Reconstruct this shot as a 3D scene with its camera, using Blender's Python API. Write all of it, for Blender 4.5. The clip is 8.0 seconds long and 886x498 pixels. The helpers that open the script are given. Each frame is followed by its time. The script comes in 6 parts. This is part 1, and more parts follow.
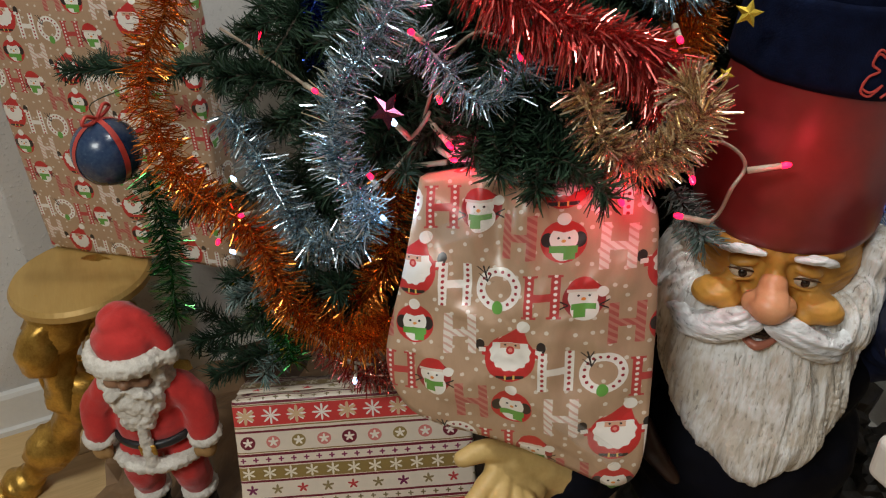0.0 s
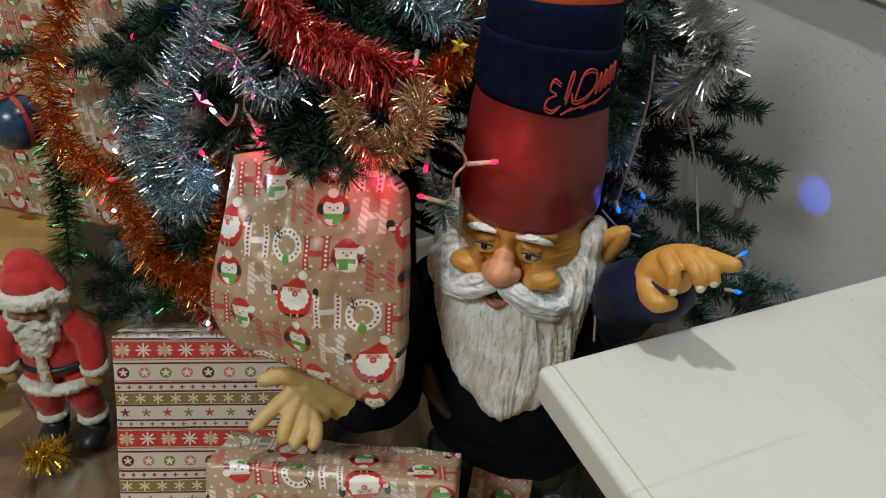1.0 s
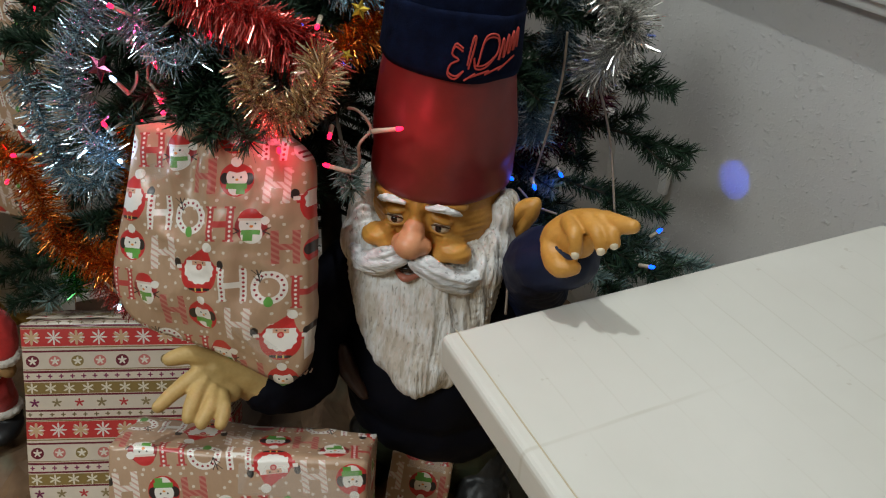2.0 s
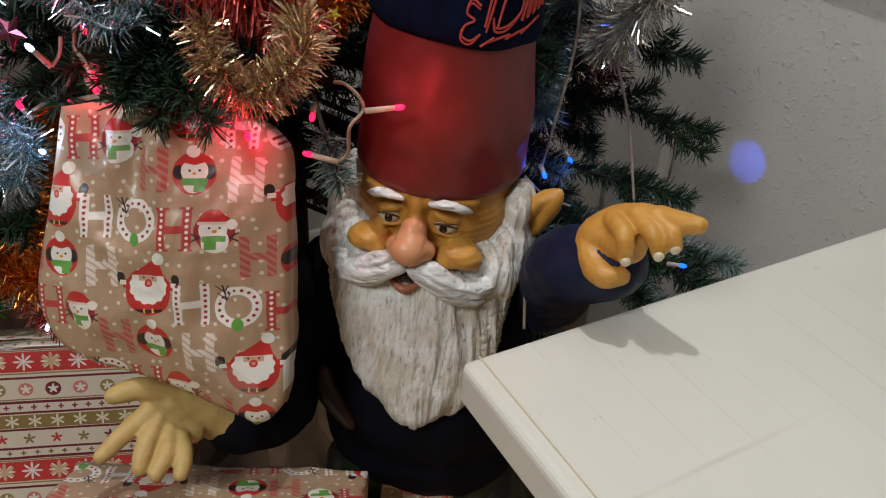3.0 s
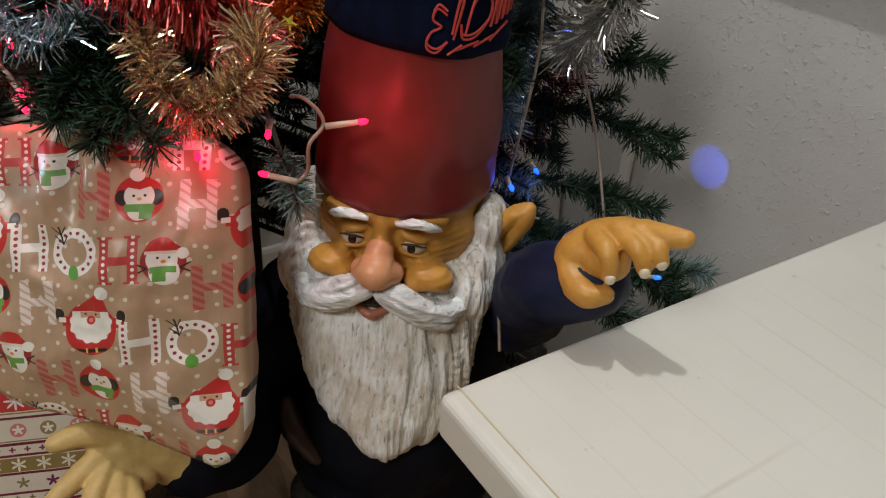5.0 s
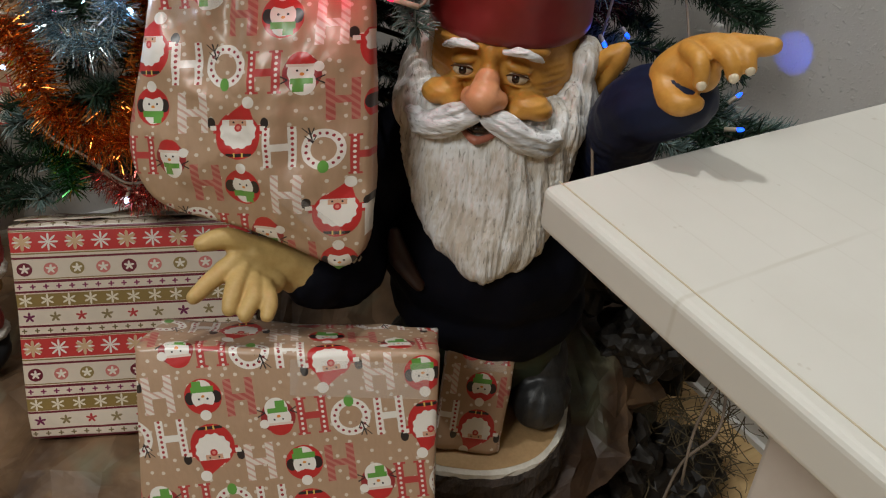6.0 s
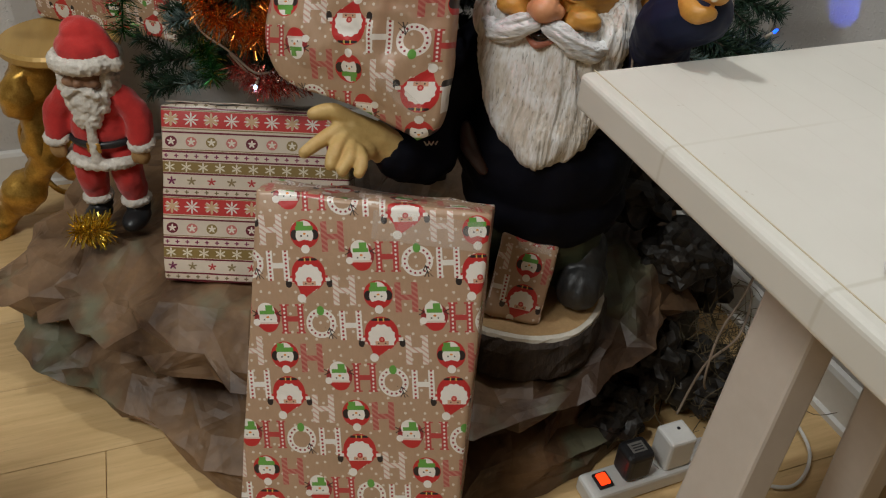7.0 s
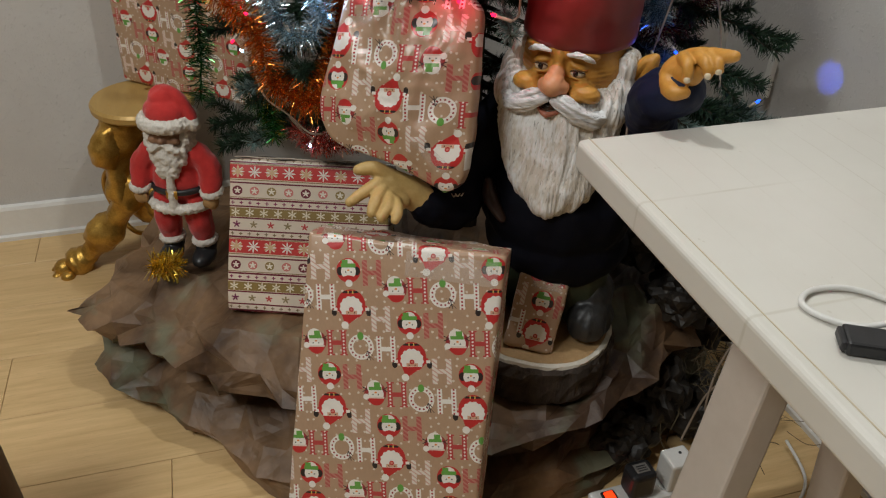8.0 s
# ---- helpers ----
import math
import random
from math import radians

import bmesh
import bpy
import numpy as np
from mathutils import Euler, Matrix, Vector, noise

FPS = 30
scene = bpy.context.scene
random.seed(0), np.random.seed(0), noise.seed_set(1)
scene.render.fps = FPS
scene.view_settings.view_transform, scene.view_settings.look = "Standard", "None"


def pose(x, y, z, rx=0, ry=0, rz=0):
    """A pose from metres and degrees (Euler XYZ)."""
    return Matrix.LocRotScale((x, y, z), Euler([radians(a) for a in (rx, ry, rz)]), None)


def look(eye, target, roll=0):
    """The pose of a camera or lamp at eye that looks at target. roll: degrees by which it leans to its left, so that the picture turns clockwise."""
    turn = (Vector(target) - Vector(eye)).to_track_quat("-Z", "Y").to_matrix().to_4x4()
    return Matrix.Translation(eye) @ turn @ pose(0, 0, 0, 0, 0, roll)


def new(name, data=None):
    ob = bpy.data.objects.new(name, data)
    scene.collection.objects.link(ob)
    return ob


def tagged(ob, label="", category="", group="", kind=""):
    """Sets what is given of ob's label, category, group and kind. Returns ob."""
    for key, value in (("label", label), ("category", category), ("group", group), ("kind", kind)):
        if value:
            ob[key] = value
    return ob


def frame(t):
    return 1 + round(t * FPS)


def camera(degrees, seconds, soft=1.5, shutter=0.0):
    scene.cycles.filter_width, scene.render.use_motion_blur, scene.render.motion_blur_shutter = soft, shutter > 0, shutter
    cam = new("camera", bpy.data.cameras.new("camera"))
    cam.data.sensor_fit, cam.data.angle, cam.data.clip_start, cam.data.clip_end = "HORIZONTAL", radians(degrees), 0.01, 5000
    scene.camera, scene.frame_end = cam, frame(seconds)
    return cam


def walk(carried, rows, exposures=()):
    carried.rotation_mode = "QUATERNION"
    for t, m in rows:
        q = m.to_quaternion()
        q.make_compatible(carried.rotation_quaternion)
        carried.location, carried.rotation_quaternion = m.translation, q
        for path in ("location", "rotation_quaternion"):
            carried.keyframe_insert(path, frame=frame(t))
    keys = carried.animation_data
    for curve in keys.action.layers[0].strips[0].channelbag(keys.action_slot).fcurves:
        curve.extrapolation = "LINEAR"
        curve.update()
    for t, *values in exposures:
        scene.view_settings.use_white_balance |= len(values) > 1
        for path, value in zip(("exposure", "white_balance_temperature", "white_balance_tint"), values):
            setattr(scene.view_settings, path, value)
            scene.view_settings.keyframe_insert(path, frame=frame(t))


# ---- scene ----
cam = camera(58.2, 8.0, 1.15)
PATH = [
    (0, (0.235, 0.295, 1.215), (-1.304, 0.912, 0.097), -2.9),
    (0.5, (0.364, 0.346, 1.268), (-1.184, 0.945, 0.152), -0.7),
    (1, (0.497, 0.431, 1.292), (-1.048, 1.049, 0.182), 0.8),
    (1.5, (0.573, 0.475, 1.279), (-0.973, 1.14, 0.198), 1.6),
    (3, (0.38, 0.483, 1.175), (-1.06, 1.326, 0.073), 3.9),
    (3.5, (0.333, 0.497, 1.17), (-1.053, 1.41, 0.054), 4.7),
    (4, (0.309, 0.505, 1.186), (-1.053, 1.459, 0.075), 5.0),
    (4.2, (0.306, 0.504, 1.196), (-1.086, 1.492, 0.153), 4.5),
    (5.3, (0.353, 0.465, 1.132), (-1.025, 1.414, 0.035), 4.4),
    (5.5, (0.368, 0.439, 1.114), (-0.999, 1.382, 0.0), 4.7),
    (6, (0.441, 0.389, 1.089), (-0.984, 1.189, -0.064), 2.9),
    (6.5, (0.57, 0.355, 1.071), (-0.894, 1.021, -0.117), 2.5),
    (7, (0.669, 0.326, 1.102), (-0.82, 0.91, -0.097), 3.3),
    (7.5, (0.749, 0.32, 1.144), (-0.807, 0.837, -0.001), 2.4),
    (8, (0.822, 0.304, 1.2), (-0.766, 0.797, 0.089), 1.8),
]
# the clip's white balance drifts: cooler and greener about the second second
BALANCE = [(0, 0.05, 6250, 8), (1, 0.0, 5900, 1), (1.5, -0.05, 5900, 2), (3, -0.05, 6150, 8), (5.3, -0.09, 6250, 9), (8, -0.05, 6250, 9)]
walk(cam, [(t, look(eye, target, roll)) for t, eye, target, roll in PATH], BALANCE)

# ---- world and lamps ----
world = bpy.data.worlds.new("world")
scene.world = world
world.use_nodes = True
world.node_tree.nodes["Background"].inputs[0].default_value = (0.9, 0.93, 1.0, 1)
world.node_tree.nodes["Background"].inputs[1].default_value = 0.008


def lamp(name, kind, energy, color, m, size=0.1):
    data = bpy.data.lights.new(name, kind)
    data.energy, data.color = energy, color
    if kind == "AREA":
        data.shape, data.size = "DISK", size
    else:
        data.shadow_soft_size = size
    ob = new(name, data)
    ob.matrix_world = m
    return ob


CEILING = 2.45
lamp("ceiling_bulb", "POINT", 30, (0.99, 0.98, 0.925), pose(-0.19, 0.80, 2.30), 0.013)
lamp("ceiling_lamp_room", "AREA", 37, (0.99, 0.98, 0.925), pose(0.55, -0.85, 2.40), 0.8)


# ---- materials ----
class Nodes:
    """A small helper that writes node maths as plain expressions."""

    def __init__(self, name):
        self.mat = bpy.data.materials.new(name)
        self.mat.use_nodes = True
        self.tree = self.mat.node_tree
        self.bsdf = self.tree.nodes["Principled BSDF"]

    def add(self, kind, **values):
        node = self.tree.nodes.new(kind)
        for key, value in values.items():
            setattr(node, key, value)
        return node

    def put(self, socket, value):
        if isinstance(value, bpy.types.NodeSocket):
            self.tree.links.new(value, socket)
        elif value is not None:
            socket.default_value = value

    def m(self, op, a, b=None, c=None):
        node = self.add("ShaderNodeMath", operation=op)
        for socket, value in zip(node.inputs, (a, b, c)):
            self.put(socket, value)
        return node.outputs[0]

    def mix(self, fac, a, b):
        node = self.add("ShaderNodeMix", data_type="RGBA")
        self.put(node.inputs["Factor"], fac)
        for socket, value in ((node.inputs[6], a), (node.inputs[7], b)):
            self.put(socket, (*value, 1) if isinstance(value, tuple) and len(value) == 3 else value)
        return node.outputs[2]

    def coords(self, kind="Object"):
        return self.add("ShaderNodeTexCoord").outputs[kind]

    def noise(self, scale, detail=4, vector=None, stretch=None, rough=0.6):
        vector = vector or self.coords()
        if stretch:
            mapping = self.add("ShaderNodeMapping")
            self.put(mapping.inputs[0], vector)
            mapping.inputs[3].default_value = stretch
            vector = mapping.outputs[0]
        node = self.add("ShaderNodeTexNoise")
        self.put(node.inputs["Vector"], vector)
        node.inputs["Scale"].default_value, node.inputs["Detail"].default_value = scale, detail
        node.inputs["Roughness"].default_value = rough
        return node.outputs[0]

    def ramp(self, value, lo, hi):
        node = self.add("ShaderNodeMapRange")
        self.put(node.inputs[0], value)
        node.inputs[1].default_value, node.inputs[2].default_value = lo, hi
        return node.outputs[0]

    def bump(self, height, strength=0.3, distance=0.002):
        node = self.add("ShaderNodeBump")
        node.inputs["Strength"].default_value, node.inputs["Distance"].default_value = strength, distance
        self.put(node.inputs["Height"], height)
        self.tree.links.new(node.outputs[0], self.bsdf.inputs["Normal"])

    def done(self, color=None, rough=0.5, metal=0.0, **more):
        if color is not None:
            self.put(self.bsdf.inputs["Base Color"], (*color, 1) if isinstance(color, tuple) and len(color) == 3 else color)
        self.put(self.bsdf.inputs["Roughness"], rough)
        self.put(self.bsdf.inputs["Metallic"], metal)
        for key, value in more.items():
            self.put(self.bsdf.inputs[key.replace("_", " ")], value)
        return self.mat


def surface(name, a, b, scale=20, rough=0.5, metal=0.0, bump=0.2, depth=0.001, stretch=None, fine=None, **more):
    """Two-tone surface with coarse and fine variation and relief."""
    n = Nodes(name)
    coarse = n.noise(scale, 4, stretch=stretch)
    grain = n.noise(fine or scale * 9, 3, stretch=stretch)
    both = n.m("ADD", n.m("MULTIPLY", coarse, 0.65), n.m("MULTIPLY", grain, 0.35))
    color = n.mix(n.ramp(both, 0.32, 0.68), a, b)
    if bump:
        n.bump(both, bump, depth)
    return n.done(color, n.m("ADD", n.m("MULTIPLY", grain, 0.25), rough - 0.12), metal, **more)


def glow(name, color, strength):
    n = Nodes(name)
    return n.done(color, 0.3, 0, Emission_Color=(*color, 1), Emission_Strength=strength)


def wall_material():
    n = Nodes("plaster")
    lumps = n.noise(5, 5)
    pits = n.noise(120, 3, rough=0.6)
    grit = n.noise(240, 2)
    streak = n.noise(7, 3, stretch=(1, 1, 2.6))
    height = n.m("ADD", n.m("ADD", n.m("MULTIPLY", n.ramp(pits, 0.57, 0.72), 0.50), n.m("MULTIPLY", lumps, 1.5)), n.m("ADD", n.m("MULTIPLY", grit, 0.22), n.m("MULTIPLY", n.ramp(streak, 0.66, 0.72), 0.25)))
    n.bump(height, 0.5, 0.0050)
    return n.done(n.mix(n.ramp(n.noise(2.2, 5), 0.3, 0.7), (0.50, 0.48, 0.46), (0.60, 0.585, 0.565)), 0.75)


def oak_material():
    n = Nodes("oak_laminate")
    info = n.add("ShaderNodeObjectInfo").outputs["Random"]
    base = n.coords()
    shift = n.add("ShaderNodeVectorMath", operation="ADD")
    n.put(shift.inputs[0], base)
    comb = n.add("ShaderNodeCombineXYZ")
    n.put(comb.inputs[0], n.m("MULTIPLY", info, 37.0))
    n.put(comb.inputs[1], n.m("MULTIPLY", info, 11.0))
    n.put(shift.inputs[1], comb.outputs[0])
    v = shift.outputs[0]
    grain = n.noise(3.5, 6, v, (18, 1.2, 1), 0.65)
    pores = n.noise(30, 3, v, (9, 0.6, 1), 0.7)
    color = n.mix(n.ramp(grain, 0.3, 0.72), (0.53, 0.345, 0.150), (0.72, 0.51, 0.255))
    color = n.mix(n.m("MULTIPLY", n.ramp(pores, 0.58, 0.75), 0.35), color, (0.24, 0.13, 0.05))
    color = n.mix(n.m("MULTIPLY", info, 0.25), color, (0.64, 0.45, 0.22))
    n.bump(n.m("ADD", grain, pores), 0.12, 0.0008)
    return n.done(color, n.ramp(grain, -0.4, 1.6))


# printed wrapping papers, in metres of the paper
PERIOD, STEP, SHIFT = 0.214, 0.0785, -0.088


def wrap_material(name, flip=False):
    """Kraft paper printed with letters, rings, round badges and dots."""
    n = Nodes(name)
    uv = n.add("ShaderNodeSeparateXYZ")
    n.put(uv.inputs[0], n.coords("UV"))
    x, y = uv.outputs[0], uv.outputs[1]
    if flip:
        x, y = n.m("MULTIPLY", x, -1.0), n.m("MULTIPLY", y, -1.0)

    def local(cx, cy):
        cx, cy = -cx, -cy
        v = n.m("DIVIDE", n.m("SUBTRACT", y, cy), STEP)
        j = n.m("ROUND", v)
        ly = n.m("MULTIPLY", n.m("SUBTRACT", v, j), STEP)
        q = n.m("DIVIDE", n.m("SUBTRACT", n.m("SUBTRACT", x, cx), n.m("MULTIPLY", j, SHIFT)), PERIOD)
        return n.m("MULTIPLY", n.m("SUBTRACT", q, n.m("ROUND", q)), PERIOD), ly

    def inside(d):
        return n.m("LESS_THAN", d, 0.0)

    def disc(lx, ly, cx, cy, r, k=1.0):
        a = n.m("SUBTRACT", lx, cx)
        b = n.m("MULTIPLY", n.m("SUBTRACT", ly, cy), k)
        return n.m("LESS_THAN", n.m("SQRT", n.m("ADD", n.m("MULTIPLY", a, a), n.m("MULTIPLY", b, b))), r)

    def box(lx, ly, cx, cy, hx, hy):
        a = n.m("SUBTRACT", n.m("ABSOLUTE", n.m("SUBTRACT", lx, cx)), hx)
        b = n.m("SUBTRACT", n.m("ABSOLUTE", n.m("SUBTRACT", ly, cy)), hy)
        return inside(n.m("MAXIMUM", a, b))

    def either(*masks):
        out = masks[0]
        for mask in masks[1:]:
            out = n.m("MAXIMUM", out, mask)
        return out

    def both(a, b):
        return n.m("MULTIPLY", a, b)

    def letter(lx, ly):
        return either(box(lx, ly, -0.0105, 0, 0.0038, 0.0192), box(lx, ly, 0.0105, 0, 0.0038, 0.0192), box(lx, ly, 0, 0, 0.010, 0.0035))

    def spots(lx, ly):
        py = n.m("SUBTRACT", n.m("FRACT", n.m("DIVIDE", ly, 0.0052)), 0.5)
        px = n.m("DIVIDE", n.m("SUBTRACT", n.m("ABSOLUTE", lx), 0.0105), 0.0052)
        return n.m("LESS_THAN", n.m("ADD", n.m("MULTIPLY", px, px), n.m("MULTIPLY", py, py)), 0.085)

    def bars(lx, ly, share):
        return n.m("LESS_THAN", n.m("FRACT", n.m("DIVIDE", n.m("ADD", n.m("MULTIPLY", lx, 0.75), ly), 0.0068)), share)

    fibre = n.noise(90, 4, n.coords("UV"), (3, 1, 1))
    cloud = n.noise(9, 3, n.coords("UV"))
    color = n.mix(n.m("ADD", n.m("MULTIPLY", fibre, 0.6), n.m("MULTIPLY", cloud, 0.4)), (0.37, 0.240, 0.150), (0.49, 0.325, 0.210))
    white, red, dark, green = (0.80, 0.76, 0.70), (0.50, 0.030, 0.028), (0.03, 0.022, 0.02), (0.13, 0.34, 0.06)
    # small dots between the motifs
    vor = n.add("ShaderNodeTexVoronoi", voronoi_dimensions="2D")
    vor.inputs["Scale"].default_value, vor.inputs["Randomness"].default_value = 68, 0.7
    n.put(vor.inputs["Vector"], n.coords("UV"))
    color = n.mix(n.m("LESS_THAN", vor.outputs["Distance"], 0.125), color, (0.66, 0.58, 0.49))
    # round badge: a bird in a scarf on a red disc
    lx, ly = local(0.2327, -0.0500)
    color = n.mix(disc(lx, ly, 0, 0, 0.0182), color, red)
    color = n.mix(both(either(disc(lx, ly, -0.0125, 0.001, 0.0052, 0.8), disc(lx, ly, 0.0125, 0.001, 0.0052, 0.8)), disc(lx, ly, 0, 0, 0.0182)), color, dark)
    color = n.mix(either(disc(lx, ly, 0, 0.0015, 0.0112), disc(lx, ly, 0, -0.0070, 0.0098)), color, white)
    color = n.mix(both(disc(lx, ly, 0, 0.0075, 0.0105), n.m("GREATER_THAN", n.m("SUBTRACT", ly, n.m("MULTIPLY", n.m("ABSOLUTE", lx), 0.28)), 0.0070)), color, red)
    color = n.mix(disc(lx, ly, 0, 0.0192, 0.0054), color, white)
    color = n.mix(either(box(lx, ly, 0, -0.0072, 0.0112, 0.0030), box(lx, ly, 0.0050, -0.0105, 0.0045, 0.0052)), color, green)
    color = n.mix(either(disc(lx, ly, -0.0042, 0.0024, 0.0011), disc(lx, ly, 0.0042, 0.0024, 0.0011)), color, dark)
    color = n.mix(disc(lx, ly, 0, -0.0002, 0.0018, 1.4), color, (0.75, 0.30, 0.05))
    # round badge: a pale muffled head in a cap, twigs at its sides
    lx, ly = local(0.0, 0.0)
    color = n.mix(disc(lx, ly, 0, 0, 0.0168), color, (0.30, 0.03, 0.032))
    color = n.mix(either(disc(lx, ly, -0.001, 0.0015, 0.0116), disc(lx, ly, 0.001, -0.0085, 0.0112)), color, white)
    color = n.mix(both(disc(lx, ly, -0.001, 0.0068, 0.0125), n.m("GREATER_THAN", ly, 0.0078)), color, red)
    color = n.mix(box(lx, ly, -0.001, 0.0072, 0.0125, 0.0013), color, (0.72, 0.60, 0.52))
    color = n.mix(disc(lx, ly, 0.0142, 0.0060, 0.0046), color, white)
    color = n.mix(either(box(lx, ly, 0, -0.0068, 0.0096, 0.0025), box(lx, ly, -0.0030, -0.0112, 0.0046, 0.0052)), color, green)
    color = n.mix(disc(lx, ly, -0.0005, -0.0006, 0.0019, 1.3), color, (0.75, 0.25, 0.04))
    color = n.mix(either(disc(lx, ly, -0.0045, 0.0026, 0.0010), disc(lx, ly, 0.0040, 0.0026, 0.0010)), color, dark)
    twig = n.m("LESS_THAN", n.m("ABSOLUTE", n.m("SUBTRACT", n.m("ABSOLUTE", n.m("ADD", ly, 0.0055)), n.m("MULTIPLY", n.m("SUBTRACT", n.m("ABSOLUTE", lx), 0.0120), 0.5))), 0.0007)
    color = n.mix(both(twig, both(n.m("GREATER_THAN", n.m("ABSOLUTE", lx), 0.0120), n.m("LESS_THAN", n.m("ABSOLUTE", lx), 0.0195))), color, dark)
    # large round bearded motif with raised mittens
    lx, ly = local(0.146, -0.0275)
    color = n.mix(either(disc(lx, ly, 0, -0.0050, 0.0215, 0.95), box(lx, ly, 0, 0.0010, 0.0245, 0.0042)), color, red)
    color = n.mix(either(disc(lx, ly, -0.0262, 0.0070, 0.0040, 0.75), disc(lx, ly, 0.0262, 0.0070, 0.0040, 0.75)), color, dark)
    color = n.mix(either(box(lx, ly, -0.0243, 0.0020, 0.0030, 0.0022), box(lx, ly, 0.0243, 0.0020, 0.0030, 0.0022)), color, white)
    ang = n.m("ARCTAN2", ly, lx)
    curl = n.m("ADD", 0.0172, n.m("MULTIPLY", n.m("SINE", n.m("MULTIPLY", ang, 13.0)), 0.0007))
    rr = n.m("SQRT", n.m("ADD", n.m("MULTIPLY", lx, lx), n.m("MULTIPLY", ly, ly)))
    color = n.mix(n.m("LESS_THAN", rr, curl), color, white)
    cap = n.m("LESS_THAN", n.m("ABSOLUTE", n.m("SUBTRACT", lx, n.m("MULTIPLY", n.m("SUBTRACT", ly, 0.0100), 0.55))), n.m("SUBTRACT", 0.0155, n.m("MULTIPLY", n.m("SUBTRACT", ly, 0.0100), 0.88)))
    color = n.mix(both(cap, both(n.m("GREATER_THAN", ly, 0.0100), n.m("LESS_THAN", ly, 0.0275))), color, red)
    color = n.mix(disc(lx, ly, 0.0110, 0.0262, 0.0056), color, white)
    color = n.mix(box(lx, ly, 0, 0.0070, 0.0085, 0.0026), color, (0.62, 0.36, 0.24))
    color = n.mix(either(disc(lx, ly, -0.0045, 0.0075, 0.0010), disc(lx, ly, 0.0045, 0.0075, 0.0010)), color, dark)
    color = n.mix(disc(lx, ly, 0, 0.0025, 0.0036), color, red)
    color = n.mix(disc(lx, ly, 0, 0.0025, 0.0018), color, (0.70, 0.25, 0.20))
    color = n.mix(both(box(lx, ly, 0, -0.0236, 0.0120, 0.0016), disc(lx, ly, 0, -0.0050, 0.0215, 0.95)), color, dark)
    color = n.mix(either(box(lx, ly, -0.0035, -0.0236, 0.0008, 0.0022), box(lx, ly, 0.0035, -0.0236, 0.0008, 0.0022)), color, (0.70, 0.50, 0.12))
    # ring
    lx, ly = local(0.0697, -0.0080)
    rr = n.m("SQRT", n.m("ADD", n.m("MULTIPLY", lx, lx), n.m("MULTIPLY", ly, ly)))
    ring = inside(n.m("SUBTRACT", n.m("ABSOLUTE", n.m("SUBTRACT", rr, 0.0155)), 0.0039))
    color = n.mix(ring, color, white)
    turn = n.m("FRACT", n.m("MULTIPLY", n.m("ARCTAN2", ly, lx), 16 / (2 * math.pi)))
    pt = n.m("MULTIPLY", n.m("SUBTRACT", turn, 0.5), 0.0060)
    pr = n.m("SUBTRACT", rr, 0.0155)
    color = n.mix(n.m("LESS_THAN", n.m("ADD", n.m("MULTIPLY", pt, pt), n.m("MULTIPLY", pr, pr)), 0.0000020), color, (0.28, 0.02, 0.03))
    color = n.mix(disc(lx, ly, 0.0, -0.0165, 0.0048, 0.8), color, green)
    stem = n.m("SUBTRACT", n.m("ADD", lx, 0.0105), n.m("MULTIPLY", n.m("SUBTRACT", ly, 0.0080), -0.25))
    fork = n.m("LESS_THAN", n.m("ABSOLUTE", n.m("SUBTRACT", n.m("ABSOLUTE", stem), n.m("MULTIPLY", n.m("FRACT", n.m("MULTIPLY", n.m("SUBTRACT", ly, 0.0060), 140.0)), 0.0052))), 0.0006)
    color = n.mix(both(either(fork, n.m("LESS_THAN", n.m("ABSOLUTE", stem), 0.0007)), box(lx, ly, -0.0110, 0.0130, 0.0085, 0.0075)), color, dark)
    # letters
    lx, ly = local(0.033, -0.002)
    shape = letter(lx, ly)
    color = n.mix(either(shape, both(box(lx, ly, 0, 0, 0.0160, 0.0192), both(n.m("GREATER_THAN", n.m("ABSOLUTE", ly), 0.0172), n.m("GREATER_THAN", n.m("ABSOLUTE", lx), 0.0040)))), color, (0.46, 0.055, 0.05))
    color = n.mix(both(shape, spots(lx, ly)), color, white)
    lx, ly = local(0.1077, -0.0110)
    shape = letter(lx, ly)
    color = n.mix(shape, color, white)
    color = n.mix(both(shape, spots(lx, ly)), color, (0.36, 0.03, 0.035))
    lx, ly = local(0.190, -0.044)
    shape = letter(lx, ly)
    color = n.mix(shape, color, (0.72, 0.64, 0.57))
    color = n.mix(both(shape, bars(lx, ly, 0.36)), color, (0.60, 0.38, 0.31))
    lx, ly = local(0.268, -0.054)
    shape = letter(lx, ly)
    color = n.mix(both(shape, n.m("SUBTRACT", 1.0, bars(lx, ly, 0.55))), color, (0.49, 0.20, 0.15))
    color = n.mix(both(shape, bars(lx, ly, 0.55)), color, (0.43, 0.10, 0.085))
    crease = n.m("ABSOLUTE", n.m("SUBTRACT", n.noise(11, 2, n.coords("UV")), 0.5))
    small = n.m("ABSOLUTE", n.m("SUBTRACT", n.noise(34, 2, n.coords("UV")), 0.5))
    n.bump(n.m("ADD", n.m("ADD", crease, n.m("MULTIPLY", small, 0.3)), n.m("MULTIPLY", fibre, 0.03)), 0.5, 0.010)
    return n.done(color, 0.38, 0, Coat_Weight=0.22, Coat_Roughness=0.2)


